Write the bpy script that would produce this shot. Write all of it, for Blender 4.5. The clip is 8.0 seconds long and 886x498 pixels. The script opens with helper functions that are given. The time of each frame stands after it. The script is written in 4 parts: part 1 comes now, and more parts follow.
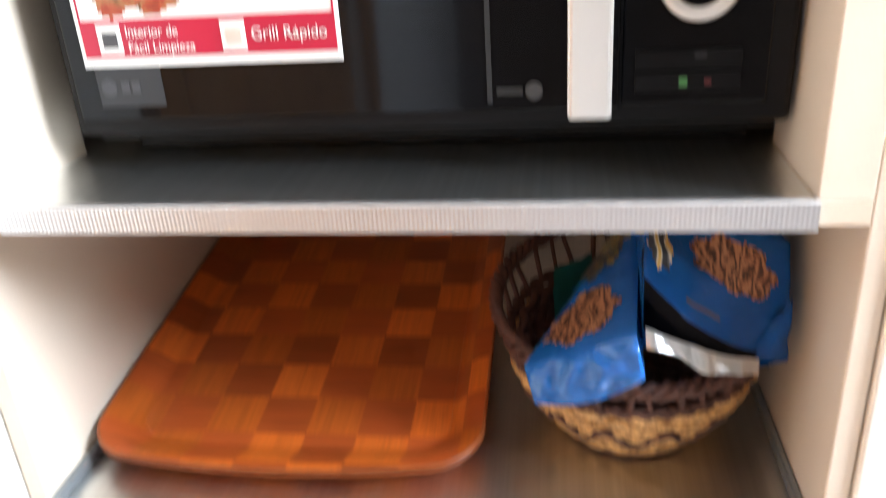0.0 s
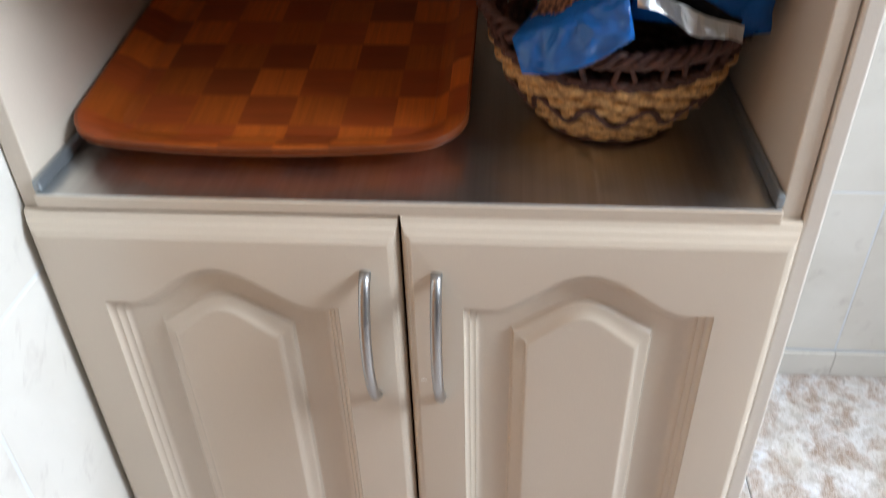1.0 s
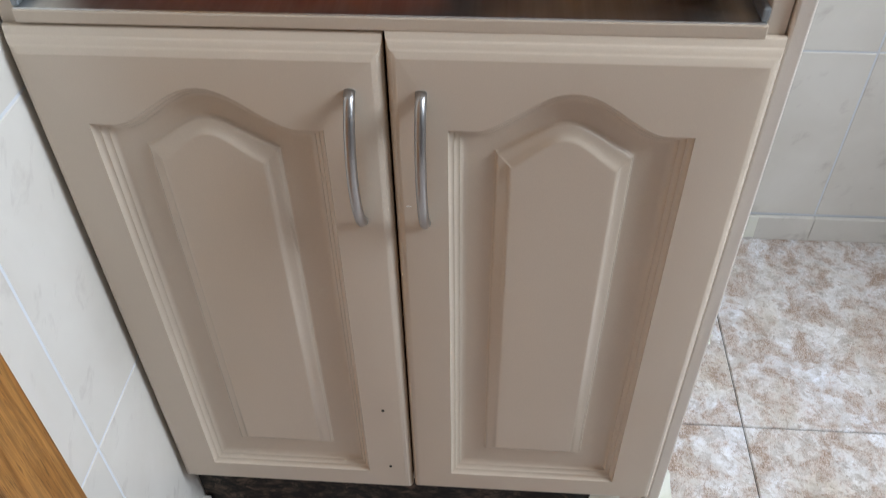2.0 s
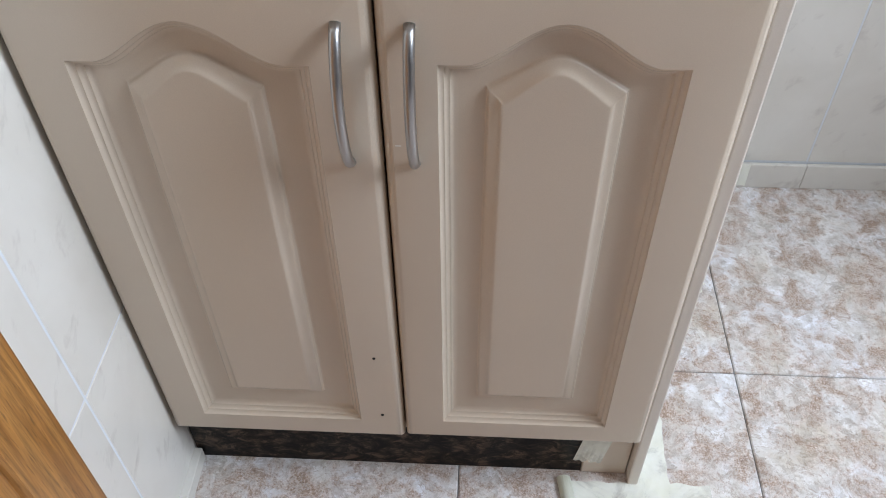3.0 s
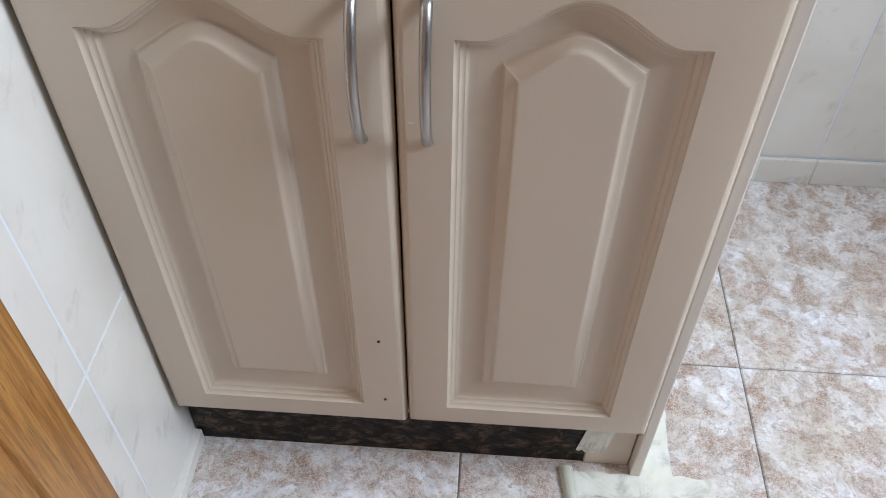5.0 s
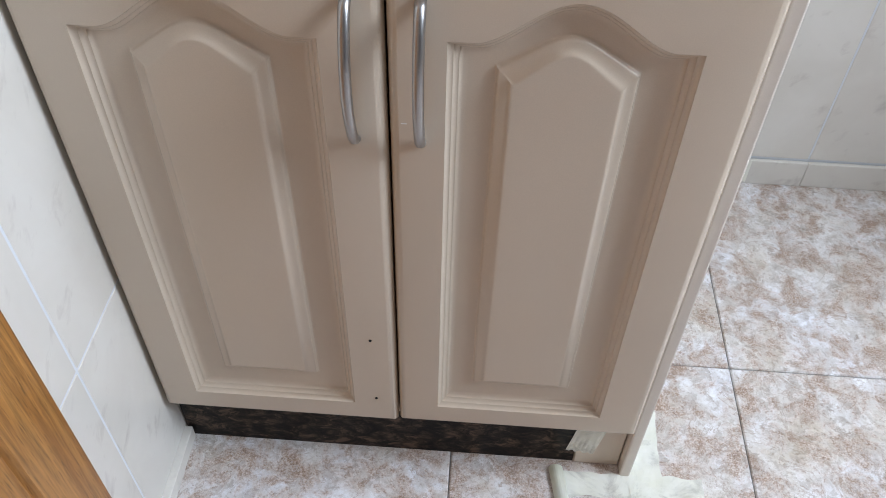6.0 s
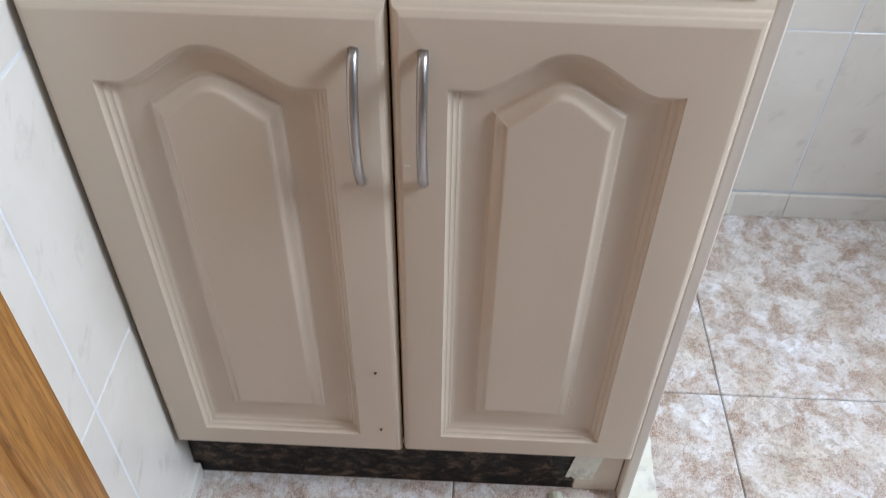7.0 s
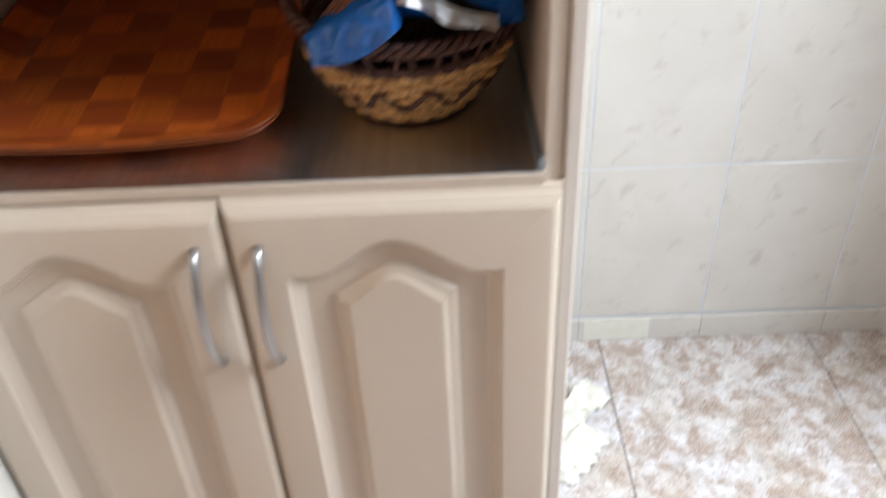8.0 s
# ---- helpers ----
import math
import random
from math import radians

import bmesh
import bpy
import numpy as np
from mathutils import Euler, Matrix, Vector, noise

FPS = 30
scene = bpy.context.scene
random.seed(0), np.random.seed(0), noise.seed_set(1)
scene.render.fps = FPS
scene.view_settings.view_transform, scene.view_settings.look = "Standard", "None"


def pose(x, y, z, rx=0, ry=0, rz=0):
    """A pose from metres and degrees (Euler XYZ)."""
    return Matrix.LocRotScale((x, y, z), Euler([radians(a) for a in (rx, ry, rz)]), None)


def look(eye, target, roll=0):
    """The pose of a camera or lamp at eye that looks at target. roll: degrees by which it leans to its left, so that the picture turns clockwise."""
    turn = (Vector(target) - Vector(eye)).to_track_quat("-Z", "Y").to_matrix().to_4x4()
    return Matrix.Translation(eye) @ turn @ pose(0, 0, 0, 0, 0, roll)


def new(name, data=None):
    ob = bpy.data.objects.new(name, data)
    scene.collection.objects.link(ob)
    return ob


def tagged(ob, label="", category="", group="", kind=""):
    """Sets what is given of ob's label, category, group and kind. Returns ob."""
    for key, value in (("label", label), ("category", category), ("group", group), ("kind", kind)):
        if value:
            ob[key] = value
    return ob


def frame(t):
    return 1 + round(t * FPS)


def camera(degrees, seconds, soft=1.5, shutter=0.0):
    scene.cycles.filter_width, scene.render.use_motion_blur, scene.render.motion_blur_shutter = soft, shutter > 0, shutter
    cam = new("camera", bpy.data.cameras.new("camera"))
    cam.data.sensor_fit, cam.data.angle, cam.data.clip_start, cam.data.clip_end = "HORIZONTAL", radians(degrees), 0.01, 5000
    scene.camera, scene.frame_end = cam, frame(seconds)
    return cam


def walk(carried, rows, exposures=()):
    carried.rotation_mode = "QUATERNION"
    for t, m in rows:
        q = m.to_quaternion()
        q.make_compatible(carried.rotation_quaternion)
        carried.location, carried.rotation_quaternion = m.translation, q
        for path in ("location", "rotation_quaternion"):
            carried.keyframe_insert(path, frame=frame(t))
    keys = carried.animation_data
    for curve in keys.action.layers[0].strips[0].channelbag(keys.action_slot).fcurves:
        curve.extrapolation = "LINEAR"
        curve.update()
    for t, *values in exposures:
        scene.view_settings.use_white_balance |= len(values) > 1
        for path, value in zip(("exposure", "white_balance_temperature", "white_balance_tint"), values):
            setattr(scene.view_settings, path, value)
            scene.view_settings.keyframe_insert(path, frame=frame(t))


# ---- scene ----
cam = camera(56.6, 8.0, soft=0.8, shutter=0.55)
PATH = [
    (0, (0.11, -0.442, 1.218), (-0.173, 1.354, 0.384), -3.8),
    (0.2, (0.107, -0.456, 1.201), (-0.153, 1.289, 0.259), -3.7),
    (0.5, (0.087, -0.484, 1.163), (-0.107, 1.222, 0.139), -2.3),
    (1, (0.083, -0.508, 1.118), (-0.071, 1.096, -0.067), -1.8),
    (1.5, (0.086, -0.534, 1.094), (-0.041, 0.978, -0.209), -1.2),
    (2, (0.088, -0.553, 1.075), (-0.028, 0.894, -0.301), -1.0),
    (3.5, (0.083, -0.553, 1.046), (0.006, 0.818, -0.408), -0.8),
    (4, (0.079, -0.552, 1.042), (-0.012, 0.816, -0.414), -0.8),
    (4.5, (0.076, -0.552, 1.034), (-0.015, 0.817, -0.421), -0.1),
    (6, (0.077, -0.553, 1.038), (0.011, 0.813, -0.421), 1.6),
    (6.5, (0.075, -0.559, 1.044), (0.014, 0.823, -0.4), 1.8),
    (7, (0.066, -0.587, 1.067), (0.021, 0.847, -0.327), 1.1),
    (7.5, (0.097, -0.604, 1.109), (0.063, 0.917, -0.191), -0.7),
    (7.8, (0.155, -0.606, 1.12), (0.121, 0.97, -0.111), -2.3),
    (8, (0.206, -0.597, 1.142), (0.174, 1.021, -0.034), -2.9),
]
EXPOSURES = [(0.0, 1.30, 7350, 21), (0.5, 1.06, 7250, 20), (1.0, 0.06, 7150, 20), (1.5, -0.42, 7200, 21), (2.0, -0.50, 7200, 21), (3.5, -0.40, 7050, 22), (6.5, -0.40, 7050, 22), (7.5, -0.16, 7200, 22), (8.0, 0.14, 7350, 22)]
walk(cam, [(t, look(eye, target, roll)) for t, eye, target, roll in PATH], EXPOSURES)

# ---- world and light ----
sky_world = bpy.data.worlds.new("sky")
scene.world = sky_world
sky_world.use_nodes = True
_n = sky_world.node_tree.nodes
_sky = _n.new("ShaderNodeTexSky")
_sky.sky_type, _sky.sun_disc = "NISHITA", False
_sky.sun_elevation, _sky.sun_rotation = radians(50), radians(200)
_n["Background"].inputs["Strength"].default_value = 0.12
sky_world.node_tree.links.new(_sky.outputs[0], _n["Background"].inputs["Color"])


def area_lamp(name, size_x, size_y, watts, colour, m):
    d = bpy.data.lights.new(name, "AREA")
    d.shape, d.size, d.size_y, d.energy, d.color = "RECTANGLE", size_x, size_y, watts, colour
    ob = new(name, d)
    ob.matrix_world = m
    return ob


# daylight that enters by the window in the east wall
area_lamp("window_daylight", 1.1, 0.95, 104, (0.63, 0.837, 1.0), look((1.98, -0.36, 2.08), (0.0, -0.36, 0.90)))

# ---- materials ----


def material(name, rough=0.5, metal=0.0, base=(0.5, 0.5, 0.5), coat=0.0, spec=0.5):
    m = bpy.data.materials.new(name)
    m.use_nodes = True
    p = m.node_tree.nodes["Principled BSDF"]
    p.inputs["Base Color"].default_value = (*base, 1)
    p.inputs["Roughness"].default_value = rough
    p.inputs["Metallic"].default_value = metal
    p.inputs["Coat Weight"].default_value = coat
    p.inputs["Specular IOR Level"].default_value = spec
    return m, m.node_tree, p


def add(tree, kind, **values):
    node = tree.nodes.new(kind)
    for key, value in values.items():
        node.inputs[key.replace("_", " ")].default_value = value
    return node


def link(tree, a, out, b, into):
    tree.links.new(a.outputs[out], b.inputs[into])


def coords(tree, scale=(1, 1, 1), rotation=(0, 0, 0), random_shift=0.0):
    """Object coordinates, scaled and turned, shifted by the object's random number."""
    tc = tree.nodes.new("ShaderNodeTexCoord")
    mp = tree.nodes.new("ShaderNodeMapping")
    mp.inputs["Scale"].default_value = scale
    mp.inputs["Rotation"].default_value = [radians(a) for a in rotation]
    if random_shift:
        info = tree.nodes.new("ShaderNodeObjectInfo")
        mul = tree.nodes.new("ShaderNodeVectorMath")
        mul.operation = "SCALE"
        mul.inputs[0].default_value = (1.0, 1.7, 0.6)
        scl = tree.nodes.new("ShaderNodeMath")
        scl.operation = "MULTIPLY"
        scl.inputs[1].default_value = random_shift
        link(tree, info, "Random", scl, 0)
        link(tree, scl, 0, mul, "Scale")
        sm = tree.nodes.new("ShaderNodeVectorMath")
        sm.operation = "ADD"
        link(tree, tc, "Object", sm, 0)
        link(tree, mul, 0, sm, 1)
        link(tree, sm, 0, mp, "Vector")
    else:
        link(tree, tc, "Object", mp, "Vector")
    return mp


def noise_tex(tree, at, scale, detail=4, rough=0.5, distort=0.0):
    n = add(tree, "ShaderNodeTexNoise", Scale=scale, Detail=detail, Roughness=rough, Distortion=distort)
    link(tree, at, 0, n, "Vector")
    return n


def ramp(tree, source, out, stops):
    r = tree.nodes.new("ShaderNodeValToRGB")
    e = r.color_ramp.elements
    while len(e) < len(stops):
        e.new(0.5)
    for el, (pos, col) in zip(e, stops):
        el.position, el.color = pos, (*col, 1) if len(col) == 3 else col
    link(tree, source, out, r, "Fac")
    return r


def grey(v):
    return (v, v, v)


def mix(tree, fac, a, b, mode="MIX"):
    """fac, a and b: a node with its output's name, or a plain value."""
    m = tree.nodes.new("ShaderNodeMix")
    m.data_type, m.blend_type = "RGBA", mode
    for socket, value in ((m.inputs["Factor"], fac), (m.inputs[6], a), (m.inputs[7], b)):
        if isinstance(value, tuple) and hasattr(value[0], "outputs"):
            tree.links.new(value[0].outputs[value[1]], socket)
        elif isinstance(value, tuple):
            socket.default_value = (*value, 1)
        else:
            socket.default_value = value
    return m


def bump(tree, p, source, out, strength, distance):
    b = add(tree, "ShaderNodeBump", Strength=strength, Distance=distance)
    link(tree, source, out, b, "Height")
    tree.links.new(b.outputs[0], p.inputs["Normal"])
    return b


def paint_material(name, base, rough=0.42):
    m, t, p = material(name, rough)
    at = coords(t)
    big = noise_tex(t, at, 5, 3)
    fine = noise_tex(t, at, 260, 2)
    grain = noise_tex(t, at, 900, 2)
    soft = mix(t, 0.6, (big, "Fac"), (grain, "Fac"))
    hi = tuple(min(1, c * 1.06) for c in base)
    lo = tuple(c * 0.94 for c in base)
    r = ramp(t, soft, 2, [(0.2, lo), (0.8, hi)])
    link(t, r, "Color", p, "Base Color")
    bump(t, p, fine, "Fac", 0.06, 0.0003)
    return m


cream = paint_material("cream_lacquer", (0.655, 0.54, 0.43), 0.26)
cream_side = paint_material("cream_melamine", (0.70, 0.59, 0.485), 0.45)
cream_edge = paint_material("cream_edge_band", (0.76, 0.68, 0.60), 0.2)
ceiling_white = paint_material("white_ceiling_paint", (0.52, 0.485, 0.44), 0.85)
tan_wall = paint_material("brown_wall_paint", (0.07, 0.052, 0.04), 0.7)
plaster = paint_material("cream_plaster", (0.24, 0.20, 0.155), 0.8)


def marble_material(name):
    m, t, p = material(name, 0.13, spec=0.5)
    at = coords(t, random_shift=9.0)
    cloud = noise_tex(t, at, 7, 4, 0.55, 0.6)
    turned = coords(t, (0.17, 0.030, 0.030), (0, -38, 45), random_shift=9.0)
    turned.vector_type = "TEXTURE"
    vein = noise_tex(t, turned, 1.0, 6, 0.6, 0.4)
    base = ramp(t, cloud, "Fac", [(0.3, (0.73, 0.69, 0.63)), (0.7, (0.80, 0.765, 0.71))])
    v = ramp(t, vein, "Fac", [(0.575, grey(0.0)), (0.78, grey(0.60))])
    pink = mix(t, (v, "Color"), (base, "Color"), (0.49, 0.435, 0.40))
    link(t, pink, 2, p, "Base Color")
    wob = noise_tex(t, at, 14, 2)
    bump(t, p, wob, "Fac", 0.25, 0.0012)
    return m


marble_tile = marble_material("marbled_wall_tile")


def floor_material(name):
    """Glazed stone print: pale cloudy ground, brown grainy patches broken by pale veins, hair-thin brown lines."""
    m, t, p = material(name, 0.3, spec=0.5)
    at = coords(t, random_shift=11.0)
    cloud = noise_tex(t, at, 9, 4, 0.55, 0.4)
    blot = noise_tex(t, at, 21, 9, 0.64, 0.5)
    lump = noise_tex(t, at, 70, 6, 0.7, 0.3)
    fine = noise_tex(t, at, 420, 3, 0.65)
    ground = ramp(t, cloud, "Fac", [(0.30, (0.70, 0.63, 0.54)), (0.44, (0.79, 0.76, 0.73)), (0.56, (0.85, 0.845, 0.86)), (0.72, (0.77, 0.77, 0.80))])
    chip = ramp(t, lump, "Fac", [(0.34, (0.66, 0.60, 0.56)), (0.44, (0.90, 0.88, 0.87)), (0.53, (1.0, 1.0, 1.01)), (0.64, (1.10, 1.11, 1.13))])
    pale = mix(t, 1.0, (ground, "Color"), (chip, "Color"), "MULTIPLY")
    shift = mix(t, 0.06, (at, "Vector"), (lump, "Color"))
    flakes = add(t, "ShaderNodeTexVoronoi", Scale=75)
    link(t, shift, 2, flakes, "Vector")
    sep = t.nodes.new("ShaderNodeSeparateColor")
    link(t, flakes, "Color", sep, 0)
    tone = ramp(t, sep, 0, [(0.0, (0.76, 0.72, 0.69)), (0.4, (0.97, 0.96, 0.95)), (1.0, (1.09, 1.09, 1.11))])
    pale = mix(t, 1.0, (pale, 2), (tone, "Color"), "MULTIPLY")
    # brown patches: a broad mask with a crumbled edge
    both = t.nodes.new("ShaderNodeMath")
    both.operation = "MULTIPLY_ADD"
    both.inputs[1].default_value = 0.55
    link(t, lump, "Fac", both, 0)
    link(t, blot, "Fac", both, 2)
    mask = ramp(t, both, 0, [(0.712, grey(0.0)), (0.772, grey(0.36)), (0.845, grey(0.82)), (0.95, grey(1.0))])
    grain = ramp(t, fine, "Fac", [(0.34, (0.24, 0.145, 0.10)), (0.46, (0.42, 0.29, 0.22)), (0.57, (0.54, 0.41, 0.335)), (0.66, (0.72, 0.64, 0.58))])
    toned = mix(t, 0.7, (grain, "Color"), (tone, "Color"), "MULTIPLY")
    brown = mix(t, (mask, "Color"), (pale, 2), (toned, 2))
    # pale veins that cut the patches into pebbles
    wob = mix(t, 0.12, (at, "Vector"), (blot, "Color"))
    cells = add(t, "ShaderNodeTexVoronoi", Scale=24)
    cells.feature = "DISTANCE_TO_EDGE"
    link(t, wob, 2, cells, "Vector")
    vein = ramp(t, cells, "Distance", [(0.0, grey(0.5)), (0.03, grey(0.3)), (0.06, grey(0.0))])
    veined = mix(t, (vein, "Color"), (brown, 2), (0.70, 0.66, 0.63))
    # thin brown cracks
    crack = noise_tex(t, at, 13, 6, 0.6, 0.8)
    line = ramp(t, crack, "Fac", [(0.492, grey(0.0)), (0.5, grey(0.6)), (0.508, grey(0.0))])
    cracked = mix(t, (line, "Color"), (veined, 2), (0.36, 0.24, 0.17))
    dots = noise_tex(t, at, 300, 3, 0.6)
    dk = ramp(t, dots, "Fac", [(0.62, grey(0.0)), (0.72, grey(0.55))])
    dark = mix(t, (dk, "Color"), (cracked, 2), (0.34, 0.235, 0.175))
    link(t, dark, 2, p, "Base Color")
    rr = ramp(t, blot, "Fac", [(0.4, grey(0.22)), (0.62, grey(0.40))])
    link(t, rr, "Color", p, "Roughness")
    bump(t, p, lump, "Fac", 0.12, 0.0006)
    return m


floor_tile_mat = floor_material("mottled_floor_tile")
grout_pale, _t, _p = material("pale_grout", 0.6, base=(0.72, 0.74, 0.77))
grout_dark, _t, _p = material("grey_floor_grout", 0.85, base=(0.27, 0.26, 0.255))


def oak_material(name):
    """Varnished oak, grain along z: broad figure, fine fibres and short dark pores."""
    m, t, p = material(name, 0.34, coat=0.2)
    figure = noise_tex(t, coords(t, (26, 26, 1.6)), 1.3, 4, 0.55, 1.2)
    fibre = noise_tex(t, coords(t, (190, 190, 9)), 1.5, 5, 0.65, 0.6)
    pore = noise_tex(t, coords(t, (420, 420, 26)), 1.3, 3, 0.6)
    c = ramp(t, figure, "Fac", [(0.32, (0.26, 0.095, 0.020)), (0.46, (0.40, 0.165, 0.040)), (0.58, (0.48, 0.215, 0.058)), (0.72, (0.35, 0.14, 0.032))])
    f = ramp(t, fibre, "Fac", [(0.32, grey(0.62)), (0.5, grey(0.95)), (0.68, grey(1.2))])
    k = ramp(t, pore, "Fac", [(0.32, grey(0.55)), (0.42, grey(1.0))])
    one = mix(t, 1.0, (c, "Color"), (f, "Color"), "MULTIPLY")
    two = mix(t, 1.0, (one, 2), (k, "Color"), "MULTIPLY")
    link(t, two, 2, p, "Base Color")
    bump(t, p, fibre, "Fac", 0.22, 0.0006)
    return m


oak = oak_material("honey_oak")


def kick_material(name):
    m, t, p = material(name, 0.42, spec=0.15)
    at = coords(t, (1, 1, 1.5))
    n2 = noise_tex(t, at, 34, 6, 0.62, 0.8)
    v = add(t, "ShaderNodeTexVoronoi", Scale=38)
    v.feature = "DISTANCE_TO_EDGE"
    w = mix(t, 0.06, (at, "Vector"), (n2, "Color"))
    link(t, w, 2, v, "Vector")
    c = ramp(t, n2, "Fac", [(0.38, (0.004, 0.003, 0.0027)), (0.5, (0.028, 0.019, 0.014)), (0.62, (0.12, 0.08, 0.058))])
    k = ramp(t, v, "Distance", [(0.0, grey(0.25)), (0.12, grey(1.0))])
    both = mix(t, 1.0, (c, "Color"), (k, "Color"), "MULTIPLY")
    link(t, both, 2, p, "Base Color")
    return m


kick_mat = kick_material("dark_marbled_laminate")


def steel_sheet_material(name):
    """Dark metal sheet, brushed from front to back."""
    m, t, p = material(name, 0.3, 1.0, (0.42, 0.40, 0.38))
    at = coords(t, (170, 1.5, 2))
    streak = noise_tex(t, at, 1.0, 3, 0.6)
    c = ramp(t, streak, "Fac", [(0.3, (0.70, 0.71, 0.70)), (0.7, (0.80, 0.81, 0.80))])
    link(t, c, "Color", p, "Base Color")
    r = ramp(t, streak, "Fac", [(0.3, grey(0.29)), (0.7, grey(0.34))])
    link(t, r, "Color", p, "Roughness")
    return m


sheet = steel_sheet_material("ribbed_metal_sheet")
rim_grey, _t, _p = material("grey_blue_metal_rim", 0.42, 0.7, (0.30, 0.33, 0.35))
alu, _t, _p = material("ribbed_aluminium", 0.40, 0.85, (0.56, 0.545, 0.55))


def brushed_material(name, base, rough):
    m, t, p = material(name, rough, 1.0, base)
    at = coords(t, (600, 600, 5))
    n = noise_tex(t, at, 1.0, 2)
    r = ramp(t, n, "Fac", [(0.3, grey(rough - 0.04)), (0.7, grey(rough + 0.06))])
    link(t, r, "Color", p, "Roughness")
    return m


brushed = brushed_material("brushed_nickel", (0.47, 0.46, 0.455), 0.34)
black_gloss, _t, _p = material("black_glass", 0.06, base=(0.005, 0.005, 0.006), spec=0.2)
black_satin, _t, _p = material("black_plastic", 0.36, base=(0.006, 0.006, 0.007), spec=0.16)
silver_paint, _t, _p = material("silver_paint", 0.38, 0.55, (0.72, 0.70, 0.67))
dark_hole, _t, _p = material("dark_hole", 0.9, base=(0.01, 0.008, 0.007))
grey_print, _t, _p = material("grey_print", 0.5, base=(0.06, 0.063, 0.07))
dim_print, _t, _p = material("dim_print", 0.5, base=(0.022, 0.025, 0.03))
card_white, _t, _p = material("white_card", 0.35, base=(0.80, 0.80, 0.78))
card_red, _t, _p = material("crimson_print", 0.35, base=(0.50, 0.012, 0.045))
green_led, _t, _p = material("green_symbol", 0.4, base=(0.04, 0.14, 0.05))
_p.inputs["Emission Color"].default_value, _p.inputs["Emission Strength"].default_value = (0.1, 0.5, 0.15, 1), 0.05
red_led, _t, _p = material("red_symbol", 0.4, base=(0.14, 0.03, 0.035))


def food_material(name):
    m, t, p = material(name, 0.4)
    at = coords(t, (1, 1, 1))
    v = noise_tex(t, at, 60, 3, 0.6, 1.0)
    c = ramp(t, v, "Fac", [(0.3, (0.06, 0.012, 0.01)), (0.48, (0.40, 0.05, 0.02)), (0.56, (0.42, 0.16, 0.07)), (0.68, (0.09, 0.045, 0.012))])
    link(t, c, "Color", p, "Base Color")
    return m


food_print = food_material("food_picture_print")


def checker_wood_material(name):
    """Woven wood veneer: squares of about 40 mm in two browns, grain turned square by square."""
    m, t, p = material(name, 0.33, coat=0.25)
    cell = 0.0446
    tc = t.nodes.new("ShaderNodeTexCoord")
    mp = t.nodes.new("ShaderNodeMapping")
    mp.inputs["Location"].default_value = (-0.0135, -0.006, 0.5)
    mp.inputs["Scale"].default_value = (1, 1, 0)
    link(t, tc, "Object", mp, "Vector")
    ch = add(t, "ShaderNodeTexChecker", Scale=1 / cell)
    link(t, mp, 0, ch, "Vector")
    fl = t.nodes.new("ShaderNodeVectorMath")
    fl.operation = "SCALE"
    fl.inputs["Scale"].default_value = 1 / cell
    link(t, mp, 0, fl, 0)
    fl2 = t.nodes.new("ShaderNodeVectorMath")
    fl2.operation = "FLOOR"
    link(t, fl, 0, fl2, 0)
    wn = t.nodes.new("ShaderNodeTexWhiteNoise")
    link(t, fl2, 0, wn, "Vector")
    gx = noise_tex(t, coords(t, (14, 260, 1)), 1.0, 4, 0.6, 0.5)
    gy = noise_tex(t, coords(t, (260, 14, 1)), 1.0, 4, 0.6, 0.5)
    g = mix(t, (ch, "Fac"), (gx, "Color"), (gy, "Color"))
    two = mix(t, (ch, "Fac"), (0.40, 0.070, 0.014), (0.59, 0.120, 0.017))
    var = ramp(t, wn, "Value", [(0.0, grey(0.68)), (1.0, grey(1.18))])
    a = mix(t, 1.0, (two, 2), (var, "Color"), "MULTIPLY")
    gr = ramp(t, g, 2, [(0.3, grey(0.72)), (0.65, grey(1.12))])
    b = mix(t, 1.0, (a, 2), (gr, "Color"), "MULTIPLY")
    link(t, b, 2, p, "Base Color")
    bump(t, p, g, 2, 0.1, 0.0004)
    return m


checker_wood = checker_wood_material("checkered_wood_veneer")
tray_edge, _t, _p = material("tray_edge_wood", 0.4, base=(0.30, 0.072, 0.02))


def straw_material(name, lo, hi):
    m, t, p = material(name, 0.6)
    at = coords(t)
    n = noise_tex(t, at, 190, 4, 0.7)
    c = ramp(t, n, "Fac", [(0.3, lo), (0.7, hi)])
    link(t, c, "Color", p, "Base Color")
    bump(t, p, noise_tex(t, at, 420, 3), "Fac", 0.5, 0.001)
    return m


straw = straw_material("golden_straw", (0.22, 0.085, 0.025), (0.92, 0.52, 0.20))
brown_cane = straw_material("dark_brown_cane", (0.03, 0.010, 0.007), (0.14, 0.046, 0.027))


def foil_material(name, base, rough=0.13):
    m, t, p = material(name, rough, 0.0, base, coat=0.0, spec=0.5)
    at = coords(t)
    n = noise_tex(t, at, 26, 4, 0.6, 1.0)
    bump(t, p, n, "Fac", 0.5, 0.006)
    c = ramp(t, noise_tex(t, at, 12, 3), "Fac", [(0.3, tuple(v * 0.8 for v in base)), (0.7, tuple(min(1, v * 1.15) for v in base))])
    link(t, c, "Color", p, "Base Color")
    return m


